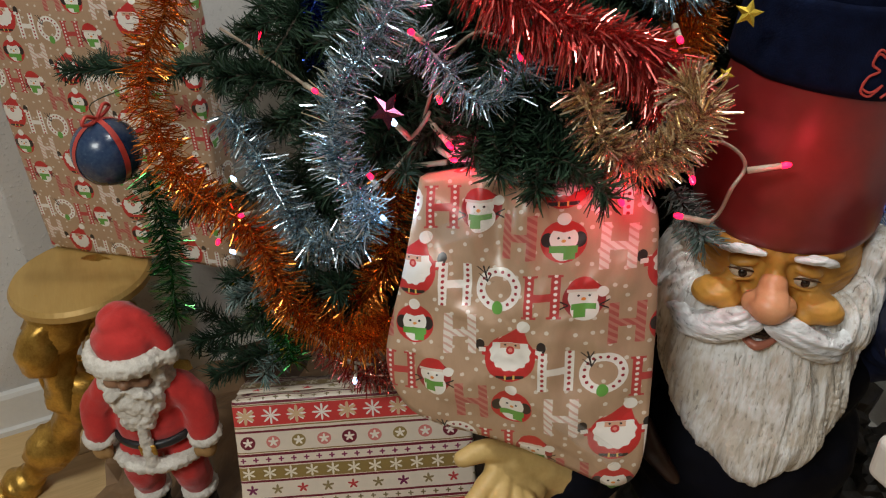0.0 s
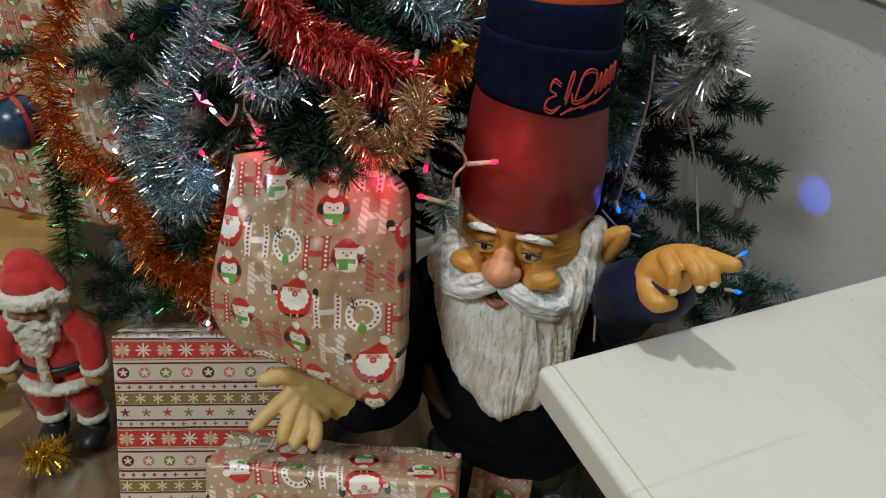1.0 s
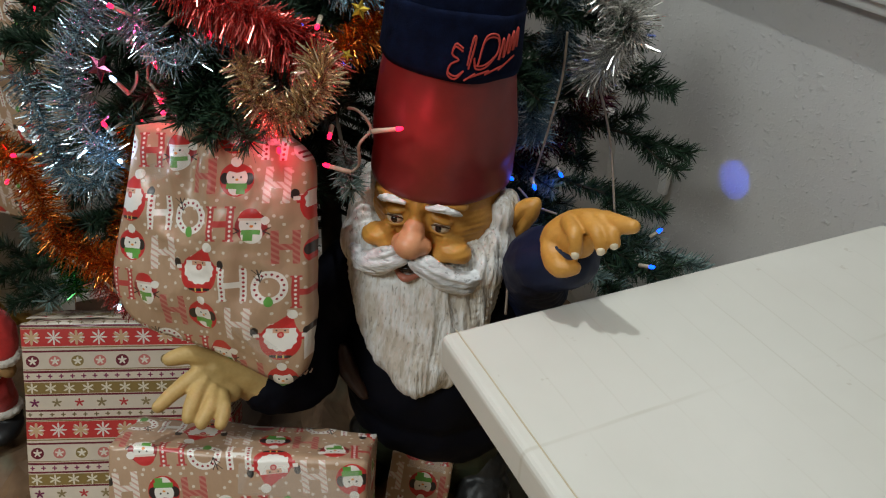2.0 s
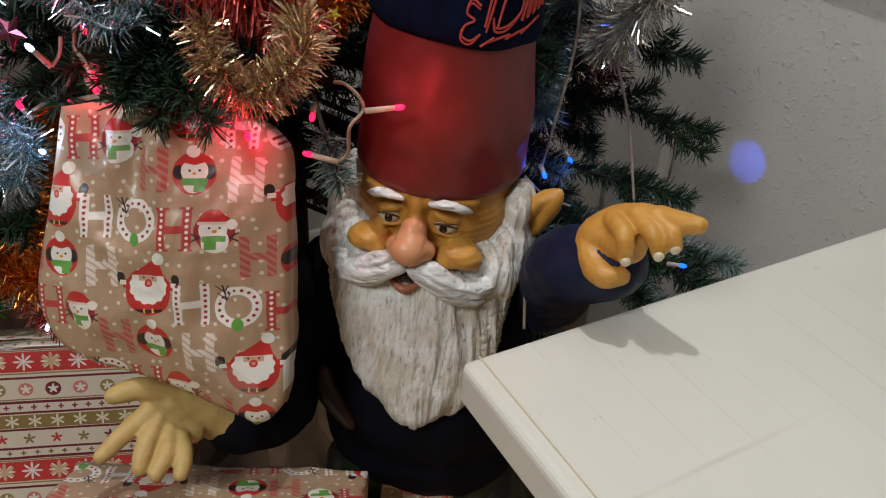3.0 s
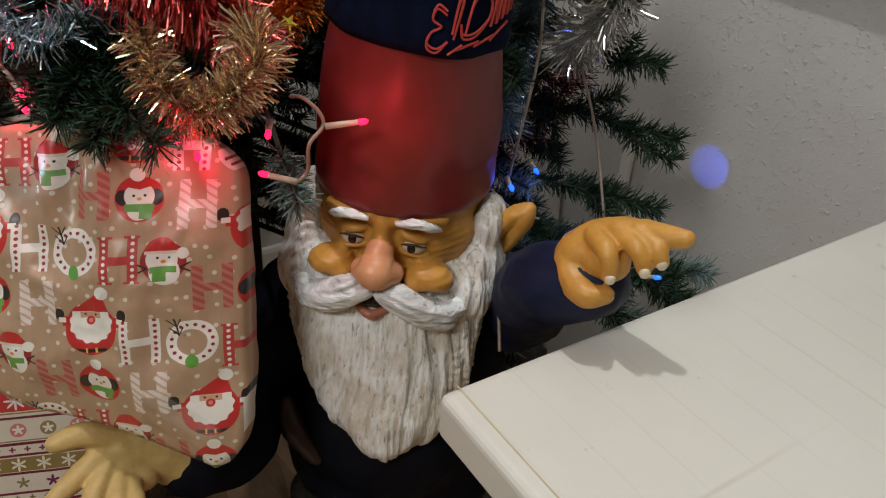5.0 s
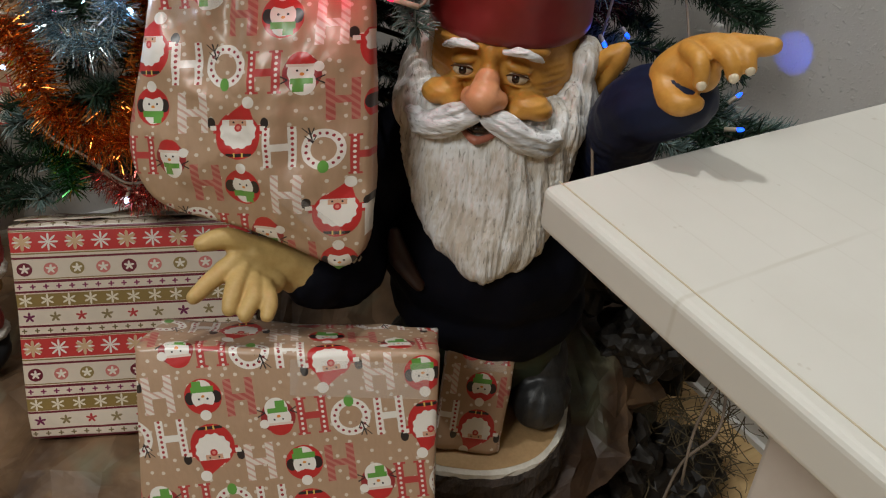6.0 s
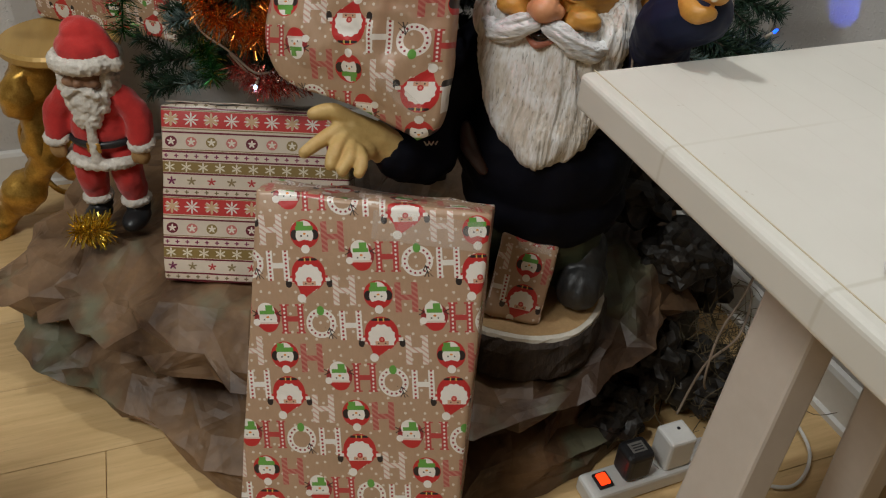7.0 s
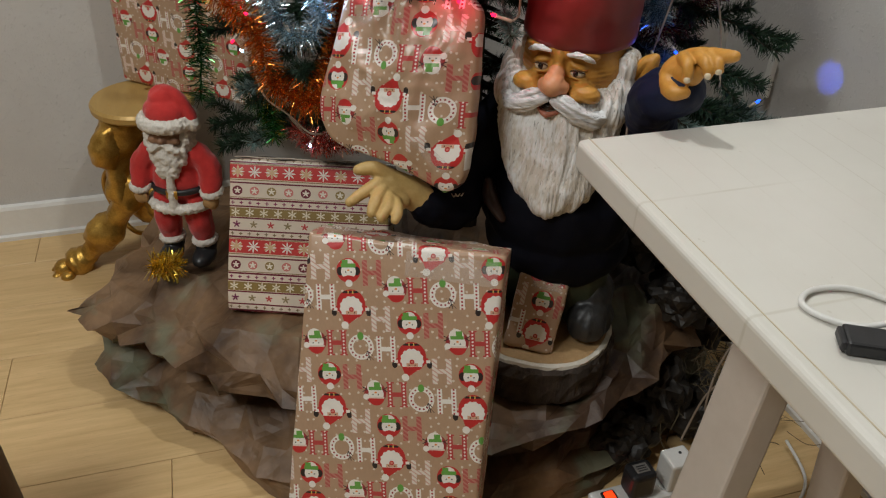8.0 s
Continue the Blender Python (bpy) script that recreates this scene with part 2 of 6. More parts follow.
def stripe_material():
    """Cream paper with printed bands, stars and dots."""
    n = Nodes("striped_wrapping_paper")
    uv = n.add("ShaderNodeSeparateXYZ")
    n.put(uv.inputs[0], n.coords("UV"))
    x, y = n.m("DIVIDE", uv.outputs[0], 1.18), n.m("DIVIDE", uv.outputs[1], 1.08)
    tall = 0.128
    v = n.m("FRACT", n.m("DIVIDE", y, tall))
    cream, red, gold, wine = (0.74, 0.64, 0.52), (0.56, 0.045, 0.04), (0.27, 0.18, 0.055), (0.16, 0.015, 0.03)
    fibre = n.noise(60, 3, n.coords("UV"))
    color = n.mix(fibre, (0.66, 0.56, 0.45), cream)

    def band(lo, hi):
        return n.m("MULTIPLY", n.m("GREATER_THAN", v, lo), n.m("LESS_THAN", v, hi))

    def star(cy, pitch, radius, points, paint, sharp=0.45, every=1, offset=0.0):
        q = n.m("ADD", n.m("DIVIDE", x, pitch), offset)
        lx = n.m("MULTIPLY", n.m("SUBTRACT", n.m("FRACT", q), 0.5), pitch)
        ly = n.m("MULTIPLY", n.m("SUBTRACT", v, cy), tall)
        r = n.m("SQRT", n.m("ADD", n.m("MULTIPLY", lx, lx), n.m("MULTIPLY", ly, ly)))
        wave = n.m("COSINE", n.m("MULTIPLY", n.m("ARCTAN2", lx, ly), float(points)))
        limit = n.m("MULTIPLY", n.m("ADD", 1.0 - sharp, n.m("MULTIPLY", wave, sharp)), radius)
        mask = n.m("LESS_THAN", r, limit)
        if every > 1:
            mask = n.m("MULTIPLY", mask, n.m("LESS_THAN", n.m("FRACT", n.m("DIVIDE", n.m("FLOOR", q), float(every))), 0.99 / every))
        return n.mix(mask, color, paint)

    color = n.mix(band(0.80, 0.985), color, red)
    color = n.mix(band(0.29, 0.41), color, gold)
    for at, wide, paint in ((0.995, 0.006, gold), (0.785, 0.006, gold), (0.745, 0.010, wine), (0.525, 0.012, wine), (0.43, 0.010, wine), (0.275, 0.010, wine), (0.105, 0.010, wine), (0.018, 0.012, wine), (0.55, 0.005, gold)):
        color = n.mix(band(at - wide, at + wide), color, paint)
    color = star(0.892, 0.027, 0.0105, 8, (0.80, 0.75, 0.68), 0.42)
    color = star(0.892, 0.054, 0.0105, 6, (0.62, 0.42, 0.24), 0.35, 1, 0.25)
    color = star(0.640, 0.027, 0.0074, 1, (0.62, 0.20, 0.17), 0.0)
    color = star(0.640, 0.054, 0.0074, 1, (0.30, 0.21, 0.07), 0.0, 1, 0.25)
    color = star(0.640, 0.108, 0.0080, 1, wine, 0.0, 1, 0.375)
    color = star(0.640, 0.027, 0.0056, 5, (0.80, 0.73, 0.62), 0.30)
    color = star(0.478, 0.0135, 0.0032, 4, (0.24, 0.03, 0.09), 0.3)
    color = star(0.350, 0.0225, 0.0075, 6, (0.74, 0.66, 0.52), 0.40)
    color = star(0.190, 0.027, 0.0060, 5, (0.50, 0.05, 0.05), 0.34)
    color = star(0.190, 0.081, 0.0064, 5, (0.17, 0.015, 0.07), 0.34, 1, 0.3333)
    color = star(0.190, 0.054, 0.0062, 5, (0.27, 0.20, 0.09), 0.34, 1, 0.75)
    color = star(0.062, 0.0135, 0.0030, 4, (0.20, 0.14, 0.06), 0.3)
    crease = n.noise(14, 3, n.coords("UV"))
    n.bump(crease, 0.25, 0.004)
    return n.done(color, 0.4, 0, Coat_Weight=0.2, Coat_Roughness=0.25)


PLASTER = wall_material()
# ceiling and far walls are out of view; darkened to cut bounced light
CEILING_PAINT = surface("bounce_cut_ceiling_paint", (0.30, 0.29, 0.27), (0.36, 0.35, 0.33), 3, 0.8)
BOUNCE_CUT_PAINT = surface("bounce_cut_wall_paint", (0.10, 0.085, 0.07), (0.14, 0.12, 0.10), 3, 0.8)
OAK = oak_material()
WRAP, WRAP_DOWN = wrap_material("kraft_wrapping_paper"), wrap_material("kraft_wrapping_paper_upside_down", True)
STRIPES = stripe_material()
def table_material():
    """Wipe-clean white top with faint fold lines and stains."""
    n = Nodes("table_lacquer")
    at = n.add("ShaderNodeSeparateXYZ")
    n.put(at.inputs[0], n.coords())
    wob = n.m("MULTIPLY", n.noise(6, 2), 0.010)

    def folds(axis, pitch, offset, wide):
        q = n.m("FRACT", n.m("DIVIDE", n.m("ADD", n.m("ADD", at.outputs[axis], wob), offset), pitch))
        d = n.m("MULTIPLY", n.m("ABSOLUTE", n.m("SUBTRACT", q, 0.5)), pitch)
        return n.m("SUBTRACT", 1.0, n.ramp(d, wide * 0.3, wide))

    lines = n.m("MULTIPLY", folds(1, 0.046, 0.0, 0.0013), n.m("ADD", 0.15, n.ramp(n.noise(5, 2), 0.42, 0.66)))
    cross = n.m("MULTIPLY", folds(0, 0.212, -0.068, 0.0028), n.ramp(n.noise(7, 2), 0.36, 0.60))
    mark = n.m("MAXIMUM", n.m("MULTIPLY", lines, 0.22), n.m("MULTIPLY", cross, 0.32))
    base = n.mix(n.ramp(n.noise(4, 4), 0.3, 0.7), (0.62, 0.60, 0.545), (0.68, 0.66, 0.61))
    base = n.mix(n.m("MULTIPLY", n.ramp(n.noise(55, 2), 0.72, 0.76), 0.4), base, (0.45, 0.40, 0.32))
    n.bump(n.m("ADD", n.m("MULTIPLY", mark, -1.0), n.m("MULTIPLY", n.noise(160, 2), 0.05)), 0.25, 0.0015)
    return n.done(n.mix(mark, base, (0.42, 0.38, 0.29)), n.ramp(n.noise(9, 3), -0.5, 1.5))


TABLE_WHITE = table_material()
LEG_PAINT = surface("leg_paint", (0.58, 0.51, 0.44), (0.66, 0.59, 0.52), 6, 0.45, bump=0.12)
SEAM = surface("table_seam", (0.50, 0.42, 0.28), (0.58, 0.50, 0.36), 60, 0.6)
SKIRTING = surface("skirting_gloss", (0.70, 0.69, 0.66), (0.78, 0.77, 0.74), 8, 0.35, bump=0.08)
GOLD = surface("aged_gold_paint", (0.30, 0.15, 0.022), (0.66, 0.40, 0.085), 26, 0.36, 0.75, 0.5, 0.003)
GOLD_TOP = surface("gold_painted_wood", (0.44, 0.27, 0.075), (0.54, 0.35, 0.115), 5, 0.42, 0.25, 0.1, stretch=(1, 7, 1))
def rock_paper_material():
    """Glossy printed paper in browns, with greenish and pale patches."""
    n = Nodes("brown_rock_paper")
    patch, speck, tint = n.noise(3.2, 5), n.noise(48, 4), n.noise(4.3, 3, stretch=(1, 1.3, 1.7))
    color = n.mix(n.ramp(patch, 0.40, 0.62), (0.050, 0.025, 0.012), (0.260, 0.155, 0.080))
    color = n.mix(n.m("MULTIPLY", n.ramp(tint, 0.56, 0.66), 0.7), color, (0.15, 0.17, 0.11))
    color = n.mix(n.m("MULTIPLY", n.ramp(speck, 0.58, 0.80), 0.18), color, (0.40, 0.30, 0.20))
    fold = n.m("ABSOLUTE", n.m("SUBTRACT", n.noise(9, 2), 0.5))
    fold2 = n.m("ABSOLUTE", n.m("SUBTRACT", n.noise(27, 2), 0.5))
    n.bump(n.m("ADD", fold, n.m("MULTIPLY", fold2, 0.35)), 0.45, 0.012)
    return n.done(color, n.m("ADD", 0.40, n.m("MULTIPLY", patch, 0.30)))


PAPER = rock_paper_material()
BARK = surface("dark_bark", (0.018, 0.013, 0.010), (0.075, 0.052, 0.038), 40, 0.85, 0, 1.0, 0.006, stretch=(1, 1, 0.3))
CUTWOOD = surface("cut_wood", (0.30, 0.18, 0.075), (0.46, 0.30, 0.14), 24, 0.6)
CREAM = surface("pale_sapwood", (0.48, 0.44, 0.36), (0.68, 0.64, 0.56), 60, 0.7)
DARKWOOD = surface("dark_stained_wood", (0.030, 0.014, 0.008), (0.075, 0.034, 0.016), 10, 0.45, stretch=(6, 6, 1))
BLACK = surface("black_plastic", (0.010, 0.010, 0.011), (0.022, 0.022, 0.024), 60, 0.4)
WHITE_PLASTIC = surface("white_plastic", (0.66, 0.65, 0.62), (0.74, 0.73, 0.70), 20, 0.35, bump=0.03)
def tape_material():
    n = Nodes("clear_tape")
    n.bump(n.noise(40, 2), 0.15, 0.002)
    return n.done((0.9, 0.88, 0.84), 0.10, 0, Alpha=0.10)


TAPE = tape_material()
GREY = surface("grey_label", (0.16, 0.15, 0.14), (0.24, 0.23, 0.21), 90, 0.5)


# ---- mesh helpers ----
def mesh_object(name, bm, mats, parent=None, smooth=False):
    data = bpy.data.meshes.new(name)
    bm.to_mesh(data)
    bm.free()
    for mat in mats if isinstance(mats, (list, tuple)) else [mats]:
        data.materials.append(mat)
    if smooth:
        data.polygons.foreach_set("use_smooth", [True] * len(data.polygons))
    ob = new(name, data)
    if parent:
        ob.parent = parent
    return ob


def part(name, bm, material, parent, label="", smooth=False):
    ob = mesh_object(name, bm, material, parent, smooth)
    return tagged(ob, label) if label else ob


def thing(name, m, label, category, group="", kind=""):
    ob = new(name)
    ob.empty_display_size = 0.05
    ob.matrix_world = m
    return tagged(ob, label, category, group, kind)


def basis(origin, x, y):
    """A pose from an origin and two directions."""
    x = Vector(x).normalized()
    y = Vector(y)
    y = (y - x * y.dot(x)).normalized()
    z = x.cross(y)
    return Matrix(((x.x, y.x, z.x, origin[0]), (x.y, y.y, z.y, origin[1]), (x.z, y.z, z.z, origin[2]), (0, 0, 0, 1)))


def cuboid(size, centre=(0, 0, 0), bevel=0.0, segments=2):
    bm = bmesh.new()
    bmesh.ops.create_cube(bm, size=1, matrix=Matrix.Translation(centre) @ Matrix.Diagonal((*size, 1)))
    if bevel:
        bmesh.ops.bevel(bm, geom=bm.edges[:], offset=bevel, segments=segments, affect="EDGES", profile=0.5)
    return bm


def lathe(profile, steps=32, bm=None, mat=0, centre=(0, 0, 0)):
    """A turned form from (radius, height) pairs."""
    bm = bm or bmesh.new()
    rings = []
    for r, z in profile:
        rings.append([bm.verts.new((centre[0] + r * math.cos(2 * math.pi * k / steps), centre[1] + r * math.sin(2 * math.pi * k / steps), centre[2] + z)) for k in range(steps)])
    for a, b in zip(rings, rings[1:]):
        for k in range(steps):
            bm.faces.new((a[k], a[(k + 1) % steps], b[(k + 1) % steps], b[k])).material_index = mat
    for ring, flip in ((rings[0], True), (rings[-1], False)):
        face = bm.faces.new(ring[::-1] if flip else ring)
        face.material_index = mat
    return bm


def spline(points, steps=10):
    """A smooth line through the points, as a list of vectors."""
    pts = [Vector(p) for p in points]
    out = []
    for i in range(len(pts) - 1):
        p0, p1, p2, p3 = pts[max(i - 1, 0)], pts[i], pts[i + 1], pts[min(i + 2, len(pts) - 1)]
        for k in range(steps):
            t = k / steps
            out.append(0.5 * ((2 * p1) + (p2 - p0) * t + (2 * p0 - 5 * p1 + 4 * p2 - p3) * t * t + (3 * p1 - p0 - 3 * p2 + p3) * t ** 3))
    return out + [pts[-1]]


def tube(line, radius, sides=8, bm=None, mat=0):
    """A tube along a line; radius may be a number or a function of 0..1."""
    bm = bm or bmesh.new()
    rings, side = [], Vector((0, 0, 1))
    for i, p in enumerate(line):
        ahead = (line[min(i + 1, len(line) - 1)] - line[max(i - 1, 0)]).normalized()
        side = side - ahead * side.dot(ahead)
        if side.length < 1e-4:
            side = ahead.orthogonal()
        side.normalize()
        other = ahead.cross(side)
        r = radius(i / max(len(line) - 1, 1)) if callable(radius) else radius
        rings.append([bm.verts.new(p + side * (r * math.cos(2 * math.pi * k / sides)) + other * (r * math.sin(2 * math.pi * k / sides))) for k in range(sides)])
    for a, b in zip(rings, rings[1:]):
        for k in range(sides):
            bm.faces.new((a[k], a[(k + 1) % sides], b[(k + 1) % sides], b[k])).material_index = mat
    bm.faces.new(rings[0][::-1]).material_index = mat
    bm.faces.new(rings[-1]).material_index = mat
    return bm


# ---- the room ----
WALL_X, WALL_Y, FAR_X, FAR_Y = -1.232, 1.390, 3.2, -2.6


def slab(name, lo, hi, mat, label, category="wall"):
    bm = cuboid([b - a for a, b in zip(lo, hi)], [(a + b) / 2 for a, b in zip(lo, hi)])
    return tagged(mesh_object(name, bm, mat), label, category, kind="structure")


slab("wall_west", (WALL_X - 0.12, FAR_Y - 0.12, 0), (WALL_X, WALL_Y + 0.12, CEILING), PLASTER, "grey white roughly plastered wall with a skirting", "wall")
slab("wall_north", (WALL_X, WALL_Y, 0), (FAR_X, WALL_Y + 0.12, CEILING), PLASTER, "grey white roughly plastered wall beside the table", "wall")
# unseen closing walls and ceiling, their dark colours chosen to limit bounce
slab("wall_east", (FAR_X, FAR_Y, 0), (FAR_X + 0.12, WALL_Y + 0.12, CEILING), BOUNCE_CUT_PAINT, "plain unseen wall closing the room, coloured dark to cut bounced light", "wall")
slab("wall_south", (WALL_X, FAR_Y - 0.12, 0), (FAR_X + 0.12, FAR_Y, CEILING), BOUNCE_CUT_PAINT, "plain unseen wall closing the room, coloured dark to cut bounced light", "wall")
slab("ceiling", (WALL_X - 0.12, FAR_Y - 0.12, CEILING), (FAR_X + 0.12, WALL_Y + 0.12, CEILING + 0.1), CEILING_PAINT, "plain unseen ceiling over the room, greyed to cut bounced light", "ceiling")


def board(name, length, along, place, tall=0.10):
    """Skirting board with a rounded top edge."""
    bm = bmesh.new()
    prof = [(0, 0), (0.022, 0), (0.022, 0.012), (0.014, 0.016), (0.014, tall - 0.012), (0.010, tall - 0.003), (0.003, tall), (0, tall)]
    ends = [[bm.verts.new((along * 0 + s, -d, z)) for d, z in prof] for s in (0, length)]
    for k in range(len(prof)):
        bm.faces.new((ends[0][k], ends[0][(k + 1) % len(prof)], ends[1][(k + 1) % len(prof)], ends[1][k]))
    bm.faces.new(ends[0][::-1]), bm.faces.new(ends[1])
    bmesh.ops.recalc_face_normals(bm, faces=bm.faces)
    ob = mesh_object(name, bm, SKIRTING)
    ob.matrix_world = place
    return tagged(ob, "white gloss painted skirting board along the wall", "skirting board", kind="structure")


board("baseboard", 3.9, 1, pose(WALL_X, FAR_Y + 0.01, 0, 0, 0, 90))
board("baseboard", 4.3, 1, pose(WALL_X + 0.025, WALL_Y, 0))

# floor: oak laminate planks over a dark underlay
FLOOR = slab("floor", (WALL_X, FAR_Y, -0.08), (FAR_X, WALL_Y, -0.009), DARKWOOD, "light oak laminate plank floor", "floor")
PLANK_W, PLANK_L = 0.192, 1.28


def plank_mesh(width, length):
    bm = cuboid((width - 0.0012, length - 0.0012, 0.008), (0, 0, -0.004), 0.0008, 1)
    data = bpy.data.meshes.new("plank")
    bm.to_mesh(data)
    bm.free()
    data.materials.append(OAK)
    return data


def lay_floor():
    """Staggered rows; the end planks are cut to the walls."""
    rng = random.Random(4)
    cut = {}
    x, row = WALL_X, 0
    while x < FAR_X - 0.03:
        right = min(WALL_X - 0.05 + PLANK_W * (row + 1), FAR_X)
        y = FAR_Y - PLANK_L * (0.13 + 0.37 * (row % 3))
        while y < WALL_Y:
            a, b = max(y, FAR_Y), min(y + PLANK_L, WALL_Y)
            if b - a > 0.02:
                size = (round(right - x, 4), round(b - a, 4))
                if size not in cut:
                    cut[size] = plank_mesh(*size)
                plank = new("plank", cut[size])
                plank.matrix_world = pose((x + right) / 2, (a + b) / 2, rng.uniform(-0.0002, 0.0002))
                plank.parent = FLOOR
            y += PLANK_L
        x = right
        row += 1


# window ledge on the north wall
def ledge():
    ob = thing("window_ledge", pose(-1.15, WALL_Y, 0.990), "white painted window ledge with a moulded front", "window ledge", kind="structure")
    part("shelf_board", cuboid((4.0, 0.040, 0.026), (2.0, -0.020, 0.022), 0.006), SKIRTING, ob)
    part("moulding", cuboid((3.98, 0.024, 0.016), (2.0, -0.012, 0.0005), 0.004), SKIRTING, ob)


# ---- the table ----
def table():
    x0, y0, lx, ly, top, thick = -0.027, 0.744, 1.55, 0.615, 0.75, 0.043
    ob = thing("table", pose(x0, y0, 0), "white lacquered table with slanted trestle legs", "table")
    part("tabletop", cuboid((lx, ly, thick), (lx / 2, ly / 2, top - thick / 2), 0.008, 4), TABLE_WHITE, ob, smooth=False)
    part("edge_seam", cuboid((lx - 0.004, 0.0012, 0.0008), (lx / 2, 0.0165, top + 0.0003)), SEAM, ob, "thin yellowed edge band seam")

    def leg(cx, cy, sx, sy, wide=0.058, deep=0.044):
        high = top - thick
        bm = cuboid((wide, deep, high), (0, 0, high / 2), 0.005)
        for v in bm.verts:
            k = 1 - v.co.z / high
            v.co.x += sx * k
            v.co.y += sy * k
        for v in bm.verts:
            v.co += Vector((cx, cy, 0))
        part("leg", bm, LEG_PAINT, ob)

    leg(0.147, 0.296, 0.160, -0.235, 0.085, 0.050)
    leg(1.33, 0.296, -0.050, -0.235, 0.085, 0.050)
    for cx in (0.285, 1.28):
        leg(cx, 0.290, -0.045, 0.13)
        part("bearer", cuboid((0.058, 0.52, 0.028), (cx, 0.307, top - thick - 0.014), 0.004), LEG_PAINT, ob)
    return ob


# ---- wrapped parcels ----
def parcel_mesh(width, height, depth, bevel=0.007, crumple=0.0018, seed=1, cuts=9, paper=(0, 0, 0, 0, 0, 1)):
    """A paper-wrapped box: its front in the plane z = 0, x right and y up, with the paper's own metres as UV."""
    bm = bmesh.new()
    bmesh.ops.create_cube(bm, size=1, matrix=Matrix.Translation((width / 2, height / 2, -depth / 2)) @ Matrix.Diagonal((width, height, depth, 1)))
    bmesh.ops.bevel(bm, geom=bm.edges[:], offset=bevel, segments=2, affect="EDGES", profile=0.6)
    long_edges = [e for e in bm.edges if e.calc_length() > 0.04]
    bmesh.ops.subdivide_edges(bm, edges=long_edges, cuts=cuts, use_grid_fill=True)
    rng = Vector((seed * 3.7, seed * 1.3, 0))
    for v in bm.verts:
        edge = min(v.co.y, height - v.co.y)
        amount = crumple * (1.0 + 2.0 * max(0, 1 - edge / 0.03))
        v.co += amount * noise.noise_vector(v.co * 22 + rng) + 0.6 * amount * noise.noise_vector(v.co * 70 + rng)
    bm.normal_update()
    uv = bm.loops.layers.uv.new("paper")
    for face in bm.faces:
        n = face.normal
        for loop in face.loops:
            c = loop.vert.co
            if abs(n.z) > 0.6:
                loop[uv].uv = (c.x, c.y)
            elif abs(n.x) > abs(n.y):
                loop[uv].uv = (c.x - c.z * (1 if n.x > 0 else -1), c.y)
            else:
                loop[uv].uv = (c.x, c.y - c.z * (1 if n.y > 0 else -1))
    # the sheet lies turned and shifted on the box: its angle, a point of the box and the same point of the print
    turn, bx, by, px, py, size = paper
    co, si = math.cos(radians(turn)), math.sin(radians(turn))
    for face in bm.faces:
        for loop in face.loops:
            a, b = loop[uv].uv[0] - bx, loop[uv].uv[1] - by
            loop[uv].uv = ((co * a - si * b) / size + px, (si * a + co * b) / size + py)
    return bm


def parcel(name, m, size, mat, label, seed, flap=True, tape=None, paper=(0, 0, 0, 0, 0, 1)):
    width, height, depth = size
    ob = thing(name, m, label, "gift")
    part("wrapping", parcel_mesh(width, height, depth, seed=seed, paper=paper), mat, ob, smooth=True)
    if tape:
        bm = cuboid((tape[2], tape[3], 0.0008), (tape[0], tape[1], 0.0016), 0.0003, 1)
        part("clear_tape", bm, TAPE, ob, "strip of clear glossy tape")
    if flap:
        # folded paper end, standing a little proud of the top
        bm = bmesh.new()
        uv = bm.loops.layers.uv.new("paper")
        n = 14
        rows = []
        for j in range(4):
            rows.append([bm.verts.new((width * (0.02 + 0.96 * i / n), height + 0.0030 + 0.0026 * noise.noise(Vector((i * 0.7, j, seed))), -0.006 - (depth - 0.012) * (0.05 + 0.27 * j))) for i in range(n + 1)])
        for a, b in zip(rows, rows[1:]):
            for i in range(n):
                face = bm.faces.new((a[i], b[i], b[i + 1], a[i + 1]))
                for loop in face.loops:
                    loop[uv].uv = (loop.vert.co.x + 0.05, height - loop.vert.co.z)
        fl = part("folded_flap", bm, mat, ob, smooth=True)
        sol = fl.modifiers.new("thickness", "SOLIDIFY")
        sol.thickness = 0.0012
    return ob


